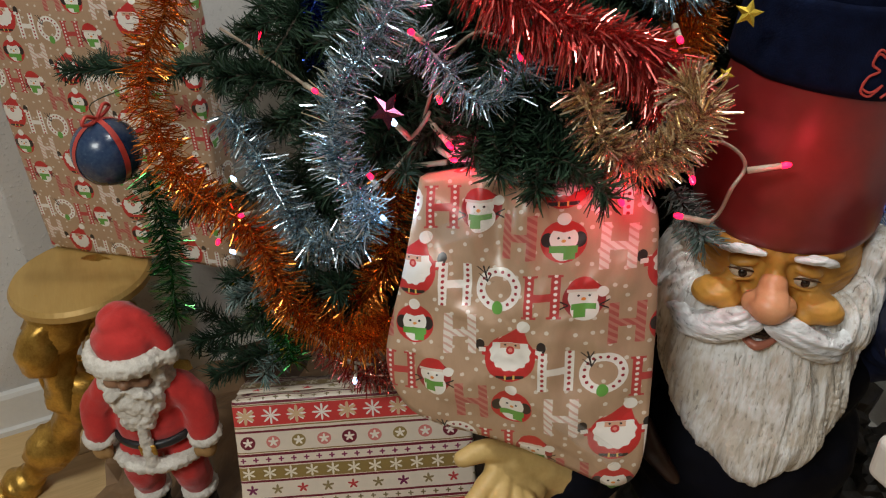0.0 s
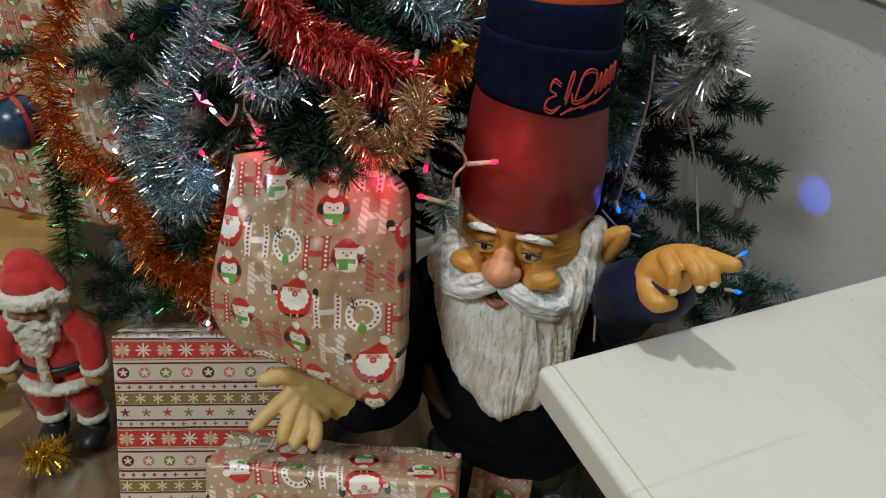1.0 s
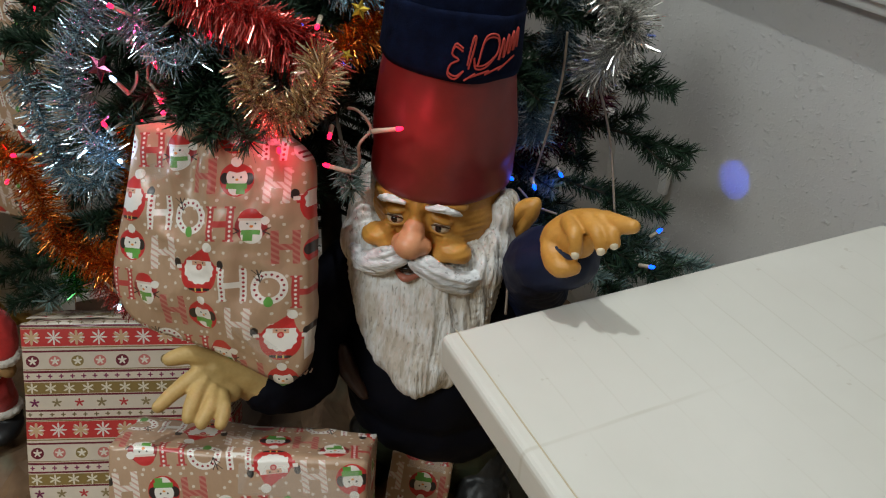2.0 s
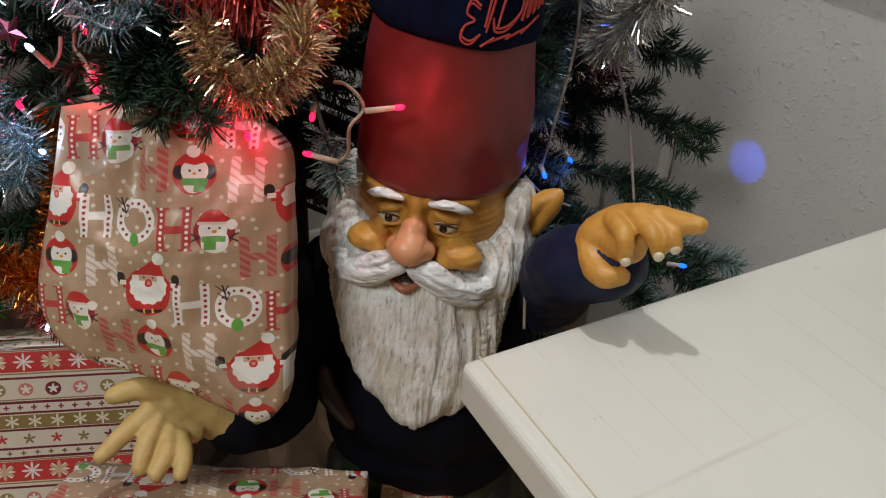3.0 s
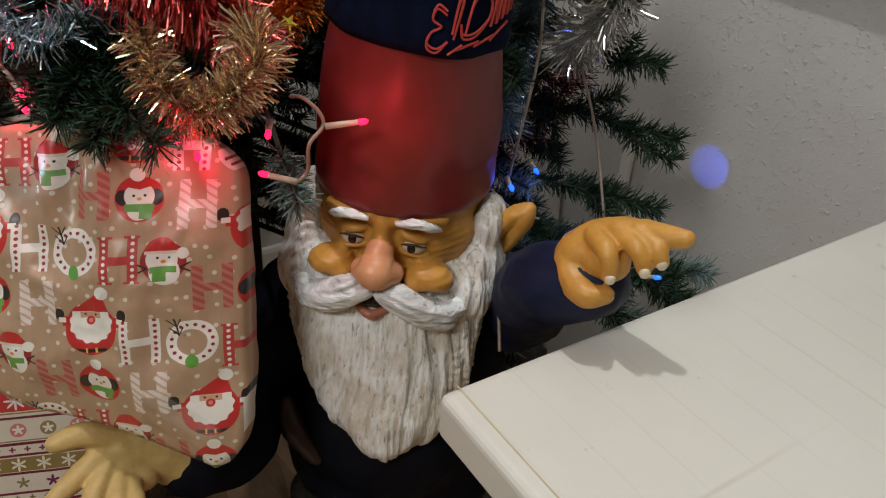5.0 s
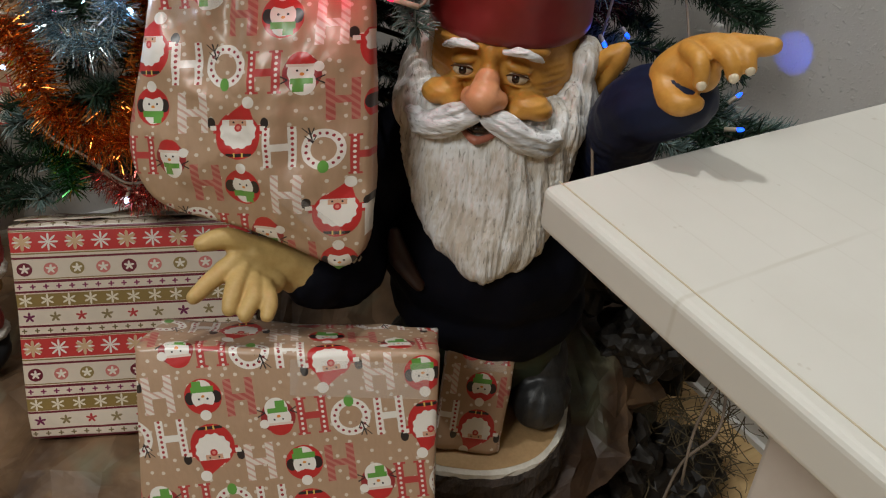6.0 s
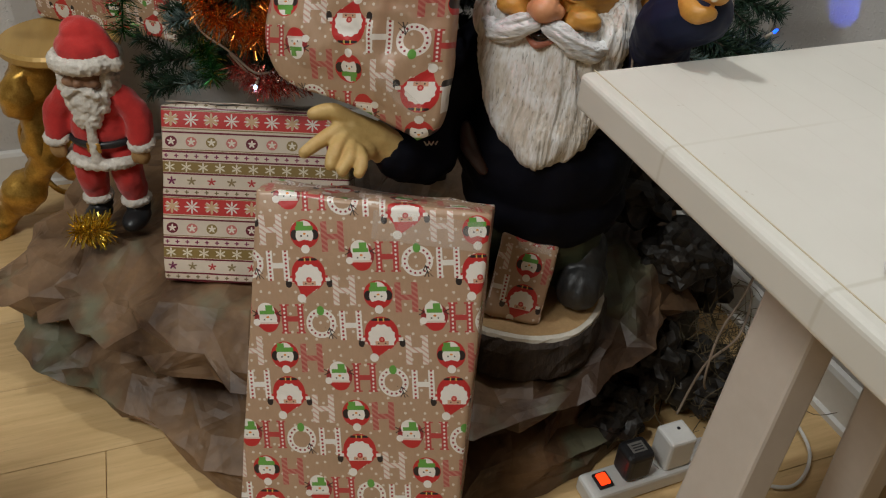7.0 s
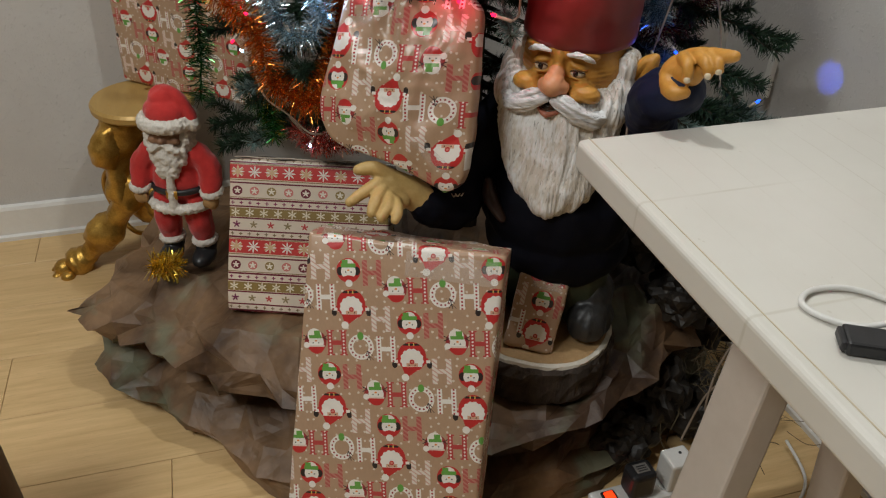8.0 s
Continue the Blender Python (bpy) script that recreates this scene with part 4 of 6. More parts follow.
def gnome():
    f = Figure()
    inv = GNOME.inverted()

    def here(p):
        return inv @ Vector(p)

    def up(x, y, z):
        return UPRIGHT @ Vector((x, y, z))

    mid = -0.006
    # head, cheeks, lids and the bridge of the nose
    bm = bmesh.new()
    ball(bm, (mid * 0.5, 0.002, 0.776), (0.083, 0.079, 0.070))
    ball(bm, (mid, -0.060, 0.738), (0.040, 0.030, 0.024))
    for s in (-1, 1):
        ball(bm, (mid + 0.046 * s, -0.074, 0.7535), (0.0225, 0.020, 0.0135), (0, 16 * s, 18 * s))
        ball(bm, (mid + 0.035 * s, -0.078, 0.7500), (0.0150, 0.016, 0.0105), (0, 10 * s, 10 * s))
        ball(bm, (mid + 0.031 * s, -0.066, 0.8090), (0.026, 0.0115, 0.0080), (0, 8 * s, 12 * s))
        ball(bm, (mid + 0.0275 * s, -0.0690, 0.7885), (0.0145, 0.0102, 0.0056), (0, 14 * s, 8 * s))
        ball(bm, (mid + 0.0280 * s, -0.0700, 0.7720), (0.0150, 0.0085, 0.0034), (0, 8 * s, 8 * s))
        chain(bm, [(mid + 0.0125 * s, -0.0745, 0.7990), (mid + 0.0110 * s, -0.0790, 0.8080), (mid + 0.0080 * s, -0.0780, 0.8160)], [0.0035, 0.0050, 0.0030], 5)
    ball(bm, (mid, -0.070, 0.796), (0.0100, 0.016, 0.024))
    ball(bm, (mid, -0.080, 0.780), (0.0105, 0.013, 0.014))

    def wrinkles(p):
        side = abs(p.x - mid)
        feet = math.exp(-((side - 0.060) / 0.014) ** 2 - ((p.z - 0.776) / 0.020) ** 2)
        lines = feet * math.sin((p.z - 0.10 * side) * 900) * 0.0010
        bags = math.exp(-((side - 0.030) / 0.016) ** 2 - ((p.z - 0.767) / 0.006) ** 2) * math.sin(p.z * 1500) * 0.0007
        return lines + bags + 0.0010 * noise.noise(p * 60)

    f.skin(bm, SKIN, 0.0022, 2, wrinkles)
    bm = bmesh.new()
    ball(bm, (mid, -0.0970, 0.7640), (0.0195, 0.0205, 0.0175))
    ball(bm, (mid, -0.0860, 0.7760), (0.0130, 0.0140, 0.0150))
    ball(bm, (mid - 0.0135, -0.0910, 0.7600), (0.0105, 0.0130, 0.0105))
    ball(bm, (mid + 0.0135, -0.0910, 0.7600), (0.0105, 0.0130, 0.0105))
    f.skin(bm, SKIN_PINK, 0.0022, 3, lambda p: -0.0020 * math.exp(-((abs(p.x - mid) - 0.0165) / 0.0022) ** 2 - ((p.z - 0.776) / 0.006) ** 2))
    for s in (-1, 1):
        bm = bmesh.new()
        ball(bm, (mid + 0.0272 * s, -0.0700, 0.7790), (0.0112, 0.0095, 0.0075), sub=3)
        f.skin(bm, EYE_WHITE, 0)
        bm = bmesh.new()
        ball(bm, (mid + 0.0268 * s, -0.0768, 0.7795), (0.0046, 0.0036, 0.0046), sub=3)
        f.skin(bm, EYE, 0)
        # dark line of the lashes
        bm = bmesh.new()
        chain(bm, [(mid + 0.0165 * s, -0.0745, 0.7805), (mid + 0.0235 * s, -0.0795, 0.7850), (mid + 0.0320 * s, -0.0790, 0.7848), (mid + 0.0400 * s, -0.0725, 0.7800)], [0.0009, 0.0014, 0.0014, 0.0008], 6)
        f.skin(bm, LASH, 0.0010, 1)
        # brow
        bm = bmesh.new()
        chain(bm, [(mid + 0.0135 * s, -0.0840, 0.8075), (mid + 0.0260 * s, -0.0850, 0.8100), (mid + 0.0390 * s, -0.0800, 0.8065), (mid + 0.0500 * s, -0.0700, 0.7990)], [0.0028, 0.0050, 0.0048, 0.0022], 8)
        f.skin(bm, MOUSTACHE, 0.0014, 1, lambda p: 0.0013 * noise.noise(Vector((p.x * 60, p.y * 60, p.z * 360))))
        # moustache, thick in the middle and curled at its end
        bm = bmesh.new()
        chain(bm, [(mid + 0.0090 * s, -0.0980, 0.7430), (mid + 0.0230 * s, -0.0995, 0.7400), (mid + 0.0420 * s, -0.0950, 0.7270), (mid + 0.0610 * s, -0.0820, 0.7180), (mid + 0.0740 * s, -0.0660, 0.7210), (mid + 0.0760 * s, -0.0570, 0.7310)], [0.0095, 0.0150, 0.0160, 0.0150, 0.0115, 0.0055], 12)
        f.skin(bm, MOUSTACHE, 0.0016, 1, lambda p: 0.0030 * noise.noise(Vector((p.x * 22, p.y * 22, p.z * 190 + abs(p.x - mid) * 95))) + 0.0013 * noise.noise(Vector((p.x * 50, p.y * 50, p.z * 460 + abs(p.x - mid) * 230))))
        # large leaf-shaped ear with a hollow; the other one lies flat under the hair
        bm = bmesh.new()
        k = 1.0 if s > 0 else 0.55
        chain(bm, [(0.078 * s, 0.000, 0.742), (0.094 * s * (0.9 + 0.1 * k), -0.010, 0.766), (0.110 * k * s, -0.016, 0.793), (0.119 * k * s, -0.018, 0.808)], [0.010, 0.0185 * k, 0.0150 * k, 0.0050], 10)
        f.skin(bm, SKIN, 0.0020, 2, lambda p: -0.0095 * math.exp(-((p.z - 0.776 - 1.6 * (abs(p.x) - 0.101)) / 0.014) ** 2 - ((abs(p.x) - 0.101) / 0.0085) ** 2) if p.y < -0.008 else 0.0)
    # mouth
    bm = bmesh.new()
    ball(bm, (mid - 0.002, -0.0900, 0.7285), (0.0135, 0.0110, 0.0062))
    f.skin(bm, EYE, 0)
    bm = bmesh.new()
    chain(bm, [(mid - 0.018, -0.0920, 0.7235), (mid - 0.002, -0.1020, 0.7185), (mid + 0.015, -0.0920, 0.7235)], [0.0030, 0.0050, 0.0030], 8)
    f.skin(bm, LIP, 0.0018, 2)
    # beard and side hair, hanging straight down
    bm = bmesh.new()
    outline = spline([(0.098, -0.026, 0.735), (0.097, -0.040, 0.700), (0.093, -0.054, 0.665), (0.084, -0.066, 0.632), (0.071, -0.078, 0.604), (0.053, -0.086, 0.584), (0.034, -0.092, 0.572)], 4)
    for k, p in enumerate(outline):
        t = k / (len(outline) - 1)
        ball(bm, up(-0.010 + 0.018 * t, p.y, p.z), (p.x, 0.064 - 0.026 * t, 0.030 - 0.006 * t))
    dice = random.Random(31)
    for k in range(26):
        t = k / 25
        a = -1.25 + 2.5 * t
        drop = 0.553 + 0.075 * (abs(t - 0.53) * 2) ** 1.7
        ball(bm, up(0.006 + 0.070 * math.sin(a), -0.050 - 0.054 * math.cos(a), drop + dice.uniform(0.004, 0.022)), (0.0075, 0.0085, 0.020), (dice.uniform(-6, 10), 14 * math.sin(a), 0), 2)
    for s in (-1, 1):
        ball(bm, (0.084 * s - 0.004, -0.016, 0.736), (0.022, 0.042, 0.046))
        ball(bm, (0.083 * s, -0.014, 0.782), (0.014, 0.028, 0.026))
        ball(bm, (0.074 * s - 0.006, -0.042, 0.722), (0.030, 0.030, 0.036))
    ball(bm, (0, 0.05, 0.74), (0.08, 0.05, 0.06))
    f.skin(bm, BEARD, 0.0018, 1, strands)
    # tall hat, dented above its rim
    bm = lathe([(0.064, 0.809), (0.0835, 0.8095), (0.0880, 0.813), (0.0890, 0.820), (0.0880, 0.832), (0.0865, 0.846), (0.0868, 0.858), (0.0850, 0.885), (0.0815, 0.915), (0.0775, 0.945), (0.0735, 0.975), (0.064, 1.03), (0.052, 1.09), (0.036, 1.15), (0.012, 1.19)], 72)
    bmesh.ops.subdivide_edges(bm, edges=[e for e in bm.edges if abs(e.verts[0].co.z - e.verts[1].co.z) > 0.008], cuts=2, use_grid_fill=True)
    for v in bm.verts:
        v.co.x, v.co.y = v.co.x * 0.955 - 0.003, v.co.y * 0.97
        v.co += 0.0034 * noise.noise_vector(v.co * 16) + 0.0012 * noise.noise_vector(v.co * 40)
    f.skin(bm, HAT_RED, 0)
    # coat and right arm in the shade-darkened navy, left arm in plain navy
    bm = bmesh.new()
    ball(bm, up(0, 0.010, 0.620), (0.122, 0.092, 0.105))
    ball(bm, up(-0.004, -0.012, 0.530), (0.132, 0.108, 0.105))
    ball(bm, up(0, -0.006, 0.462), (0.126, 0.104, 0.085))
    f.skin(bm, SHADED_NAVY, 0.0035, 3, lambda p: 0.0050 * noise.noise(Vector((p.x * 26, p.y * 26, p.z * 18))))
    bm = bmesh.new()
    left_cuff, left_back = here(LEFT(-0.047, 0.9, 0.789)), here(LEFT(-0.09, 0.891, 0.759))
    chain(bm, [up(0.085, 0.02, 0.650), up(0.125, 0.005, 0.668), left_back, left_cuff], [0.050, 0.042, 0.038, 0.036], 8)
    f.skin(bm, NAVY, 0.0030, 3, lambda p: 0.0040 * noise.noise(Vector((p.x * 30, p.y * 30, p.z * 30))))
    bm = bmesh.new()
    chain(bm, [up(-0.100, 0.0, 0.655), up(-0.150, -0.050, 0.590), here((-0.262, 0.660, 0.535)), here((-0.232, 0.606, 0.552))], [0.052, 0.052, 0.046, 0.036], 8)
    f.skin(bm, SHADED_NAVY, 0.0030, 3, lambda p: 0.0045 * noise.noise(Vector((p.x * 30, p.y * 30, p.z * 30))))
    bm = bmesh.new()
    chain(bm, [up(-0.098, -0.088, 0.580), up(-0.088, -0.099, 0.556), up(-0.062, -0.110, 0.530)], [0.008, 0.014, 0.008], 6)
    f.skin(bm, BROWN_PAINT, 0.003, 2)
    bm = bmesh.new()
    for s in (-1, 1):
        chain(bm, [up(0.048 * s, -0.020, 0.46), up(0.056 * s, -0.020, 0.395), up(0.062 * s, -0.018, 0.34)], [0.060, 0.054, 0.044], 6)
    f.skin(bm, GREEN_PAINT, 0.0035, 3, lambda p: 0.003 * noise.noise(p * 30))
    bm = bmesh.new()
    for s in (-1, 1):
        ball(bm, up(0.090 * s, -0.046, 0.340), (0.040, 0.054, 0.042))
        ball(bm, up(0.080 * s, -0.024, 0.366), (0.042, 0.044, 0.056))
    f.skin(bm, BOOT, 0.003, 2, lambda p: 0.004 * noise.noise(Vector((p.x * 70, p.y * 70, p.z * 20))))
    # pale strokes painted on the sleeve, too small to read
    bm = bmesh.new()
    for k in range(6):
        p = Vector((-0.2235 - 0.003 * (k % 3), 0.640 + 0.007 * (k % 3), 0.572 - 0.011 * (k // 3) - 0.002 * k))
        chain(bm, [here(p), here(p + Vector((0.003, 0.003, -0.004))), here(p + Vector((0.001, 0.007, -0.001)))], [0.0010, 0.0013, 0.0010], 4)
    f.skin(bm, NAIL, 0)
    # the open palm: thumb apart, fingers bent down
    bm = bmesh.new()
    for pts, radii in (
            (((-0.243, 0.496, 0.622), (-0.243, 0.520, 0.622), (-0.240, 0.544, 0.605)), (0.0090, 0.0125, 0.0150)),
            (((-0.200, 0.473, 0.593), (-0.214, 0.496, 0.598), (-0.228, 0.522, 0.602)), (0.0078, 0.0098, 0.0118)),
            (((-0.183, 0.502, 0.581), (-0.197, 0.512, 0.592), (-0.222, 0.527, 0.595)), (0.0080, 0.0100, 0.0115)),
            (((-0.175, 0.515, 0.575), (-0.188, 0.528, 0.585), (-0.214, 0.536, 0.587)), (0.0078, 0.0098, 0.0112)),
            (((-0.168, 0.535, 0.572), (-0.181, 0.542, 0.580), (-0.208, 0.544, 0.582)), (0.0074, 0.0092, 0.0108)),
            (((-0.234, 0.530, 0.600), (-0.226, 0.544, 0.588), (-0.216, 0.557, 0.576)), (0.0150, 0.0160, 0.0150)),
            (((-0.240, 0.545, 0.597), (-0.234, 0.576, 0.577), (-0.229, 0.598, 0.560)), (0.0210, 0.0260, 0.0270))):
        chain(bm, [here(p) for p in pts], radii, 7)
    f.skin(bm, PALM, 0.0018, 2, lambda p: 0.0008 * noise.noise(p * 90))
    # the pointing hand
    bm = bmesh.new()
    for pts, radii in (
            (((0.018, 0.926, 0.859), (0.007, 0.922, 0.855), (-0.015, 0.918, 0.849)), (0.0068, 0.0092, 0.0108)),
            (((0.013, 0.911, 0.839), (0.006, 0.911, 0.847), (-0.016, 0.912, 0.850)), (0.0058, 0.0074, 0.0086)),
            (((0.007, 0.901, 0.832), (-0.002, 0.900, 0.844), (-0.028, 0.903, 0.846)), (0.0062, 0.0078, 0.0088)),
            (((-0.010, 0.883, 0.822), (-0.017, 0.884, 0.838), (-0.041, 0.892, 0.839)), (0.0066, 0.0083, 0.0094)),
            (((-0.012, 0.885, 0.802), (-0.021, 0.875, 0.799), (-0.040, 0.877, 0.801), (-0.055, 0.884, 0.810)), (0.0078, 0.0108, 0.0130, 0.0130)),
            (((-0.023, 0.913, 0.842), (-0.040, 0.904, 0.831), (-0.052, 0.895, 0.812), (-0.052, 0.892, 0.796)), (0.0150, 0.0190, 0.0230, 0.0230)),
            (((-0.022, 0.906, 0.821), (-0.032, 0.894, 0.806)), (0.0090, 0.0120))):
        chain(bm, [here(LEFT(*p)) for p in pts], radii, 6)
    ball(bm, here(LEFT(-0.034, 0.897, 0.820)), (0.018, 0.018, 0.018))
    ball(bm, here(LEFT(-0.022, 0.896, 0.822)), (0.015, 0.014, 0.015))
    f.skin(bm, SKIN, 0.0017, 1, lambda p: 0.0008 * noise.noise(p * 90))
    for p in ((0.015, 0.909, 0.839), (0.010, 0.898, 0.832), (-0.006, 0.880, 0.822)):
        bm = bmesh.new()
        ball(bm, here(LEFT(*p)), (0.0042, 0.0036, 0.0046))
        f.skin(bm, NAIL, 0)
    return f.finish("gnome_statue", GNOME, "painted garden gnome statue with a white beard and tall red hat", "statue")


def LEFT(x, y, z):
    """The raised left arm, drawn a little forward of the tree."""
    return Vector((x, y, z)).lerp(Vector((0.333, 0.497, 1.17)), 0.022)


def beanie():
    """Rolled-up knitted cap over the statue's tall hat."""
    ob = thing("beanie", GNOME @ pose(-0.003, 0, 0.957, -4, 2, 0) @ Matrix.Diagonal((0.955, 0.965, 1, 1)), "navy fleece beanie with red script pulled over a statue's hat", "hat")
    bm = lathe([(0.0745, -0.002), (0.0790, -0.006), (0.0815, 0.002), (0.0805, 0.018), (0.0800, 0.030), (0.0790, 0.042), (0.0785, 0.052), (0.0790, 0.058), (0.0760, 0.062), (0.0715, 0.058)], 64)
    for v in bm.verts:
        v.co += 0.0034 * noise.noise_vector(v.co * 22)
    part("cuff", bm, NAVY_CLOTH, ob, "turned-up navy fleece cuff", True)
    bm = lathe([(0.0735, 0.046), (0.0750, 0.062), (0.0745, 0.075), (0.073, 0.090), (0.070, 0.104), (0.062, 0.106), (0.045, 0.107)], 56)
    for v in bm.verts:
        v.co += 0.004 * noise.noise_vector(v.co * 18)
    part("crown", bm, NAVY_CLOTH, ob, smooth=True)
    bm = lathe([(0.0685, 0.096), (0.0700, 0.108), (0.066, 0.135), (0.054, 0.175), (0.030, 0.210), (0.005, 0.222)], 48)
    for v in bm.verts:
        v.co += 0.003 * noise.noise_vector(v.co * 18)
    part("top", bm, ORANGE_CLOTH, ob, "orange red fleece top", True)
    # the stitched mark, as slanted loops over bars
    bm = bmesh.new()

    def on_cuff(a, z):
        r = 0.0826
        return Vector((r * math.sin(a), -r * math.cos(a), z))

    def stroke(points, radius=0.0010):
        tube(spline([on_cuff(a - 0.06, z) for a, z in points], 6), radius, 5, bm)

    # a big opening loop, a tall stem, a second loop and a run of small stems, rising as they go
    for shift in (0.0, 0.0030):
        stroke([(0.46, 0.026 + shift), (0.36, 0.030 + shift), (0.33, 0.022), (0.42, 0.017), (0.33, 0.012), (0.30, 0.004 - shift), (0.40, 0.000 - shift), (0.50, 0.006)])
        stroke([(0.56, 0.008), (0.61, 0.036 + shift), (0.57, 0.036 + shift), (0.54, 0.012)])
        stroke([(0.68, 0.012), (0.74, 0.038 + shift), (0.92, 0.040 + shift), (0.95, 0.026), (0.80, 0.014 - shift), (0.66, 0.012 - shift), (0.62, 0.020)])
    for k in range(4):
        a = 0.98 + 0.085 * k
        stroke([(a, 0.018 + 0.003 * k), (a + 0.04, 0.040 + 0.003 * k), (a + 0.07, 0.020 + 0.003 * k)], 0.0013)
    zig = [(0.52, -0.004), (0.66, 0.004), (0.60, 0.000), (0.85, 0.007), (0.80, 0.003), (1.05, 0.011), (1.00, 0.007), (1.28, 0.020)]
    for a, b in zip(zig, zig[1:]):
        stroke([a, b], 0.0011)
    part("stitched_script", bm, PATCH, ob, "red stitched lettering")


def doll():
    """Seated-looking Father Christmas doll, standing in felt clothes."""
    f = Figure()
    bm = bmesh.new()
    for s in (-1, 1):
        chain(bm, [(0.030 * s, 0.0, 0.155), (0.034 * s, -0.006, 0.110), (0.036 * s, 0.0, 0.070)], [0.031, 0.029, 0.024], 6)
    ball(bm, (0, 0.004, 0.205), (0.054, 0.042, 0.062))
    ball(bm, (0, 0.004, 0.255), (0.052, 0.038, 0.036))
    for s in (-1, 1):
        chain(bm, [(0.046 * s, 0.004, 0.268), (0.070 * s, 0.0, 0.235), (0.074 * s, -0.014, 0.198)], [0.024, 0.025, 0.022], 6)
    f.skin(bm, VELVET, 0.003, 3, lambda p: 0.0022 * noise.noise(p * 55))
    bm = bmesh.new()
    for s in (-1, 1):
        ball(bm, (0.036 * s, 0.0, 0.055), (0.028, 0.029, 0.014))
        ball(bm, (0.075 * s, -0.016, 0.190), (0.025, 0.024, 0.013), (20, 0, 0))
    for k in range(24):
        a = k / 24 * 2 * math.pi
        ball(bm, (0.058 * math.cos(a), 0.003 + 0.046 * math.sin(a), 0.152), (0.014, 0.014, 0.012), sub=2)
    chain(bm, [(0.004, -0.038, 0.262), (0.004, -0.043, 0.21), (0.004, -0.046, 0.16)], [0.009, 0.009, 0.009], 8)
    for k in range(24):
        a = k / 24 * 2 * math.pi
        ball(bm, (0.047 * math.cos(a), 0.002 + 0.046 * math.sin(a), 0.342), (0.014, 0.014, 0.016), sub=2)
    ball(bm, (0.056, -0.012, 0.340), (0.014, 0.014, 0.014))
    f.skin(bm, FUR, 0.0026, 1, lambda p: 0.0020 * noise.noise(p * 190) + 0.0016 * noise.noise(p * 420))
    bm = bmesh.new()
    ball(bm, (0, -0.004, 0.312), (0.038, 0.036, 0.034))
    ball(bm, (0, -0.040, 0.312), (0.008, 0.009, 0.008))
    for s in (-1, 1):
        ball(bm, (0.020 * s, -0.032, 0.310), (0.012, 0.008, 0.010))
    f.skin(bm, DOLL_FACE, 0.0025, 3)
    bm = bmesh.new()
    ball(bm, (0, -0.026, 0.272), (0.040, 0.022, 0.032))
    ball(bm, (0, -0.034, 0.244), (0.026, 0.015, 0.026))
    for s in (-1, 1):
        ball(bm, (0.036 * s, -0.006, 0.302), (0.014, 0.022, 0.030))
        ball(bm, (0.016 * s, -0.042, 0.296), (0.018, 0.008, 0.007), (0, 18 * s, 0))
    f.skin(bm, FUR, 0.0024, 1, lambda p: 0.006 * noise.noise(p * 75) + 0.003 * noise.noise(p * 180))
    bm = bmesh.new()
    ball(bm, (0, 0.002, 0.360), (0.045, 0.044, 0.034))
    ball(bm, (-0.004, 0.006, 0.385), (0.030, 0.030, 0.026))
    chain(bm, [(-0.012, 0.006, 0.398), (0.016, 0.004, 0.396), (0.040, -0.002, 0.376), (0.052, -0.008, 0.352)], [0.014, 0.014, 0.013, 0.012], 6)
    f.skin(bm, VELVET, 0.0026, 2, lambda p: 0.002 * noise.noise(p * 60))
    bm = bmesh.new()
    for k in range(64):
        a = k / 64 * 2 * math.pi
        ball(bm, (0.054 * math.cos(a), 0.004 + 0.0425 * math.sin(a), 0.190), (0.006, 0.006, 0.008), sub=2)
    for s in (-1, 1):
        ball(bm, (0.037 * s, -0.016, 0.020), (0.024, 0.040, 0.020))
        ball(bm, (0.036 * s, 0.002, 0.036), (0.022, 0.024, 0.020))
    f.skin(bm, BLACK, 0.0026, 2)
    bm = cuboid((0.024, 0.004, 0.020), (0.004, -0.047, 0.190), 0.002)
    f.skin(bm, GOLD, 0)
    bm = bmesh.new()
    for s in (-1, 1):
        ball(bm, (0.075 * s, -0.022, 0.168), (0.015, 0.013, 0.020))
        ball(bm, (0.064 * s, -0.028, 0.166), (0.006, 0.006, 0.013))
    f.skin(bm, DOLL_HAND, 0.0025, 2)
    return f.finish("santa_doll", pose(-0.644, 0.209, 0.244, 0, 0, 66) @ Matrix.Diagonal((0.96, 0.96, 0.92, 1)), "red felt Father Christmas doll with white fur trim and black boots", "doll")


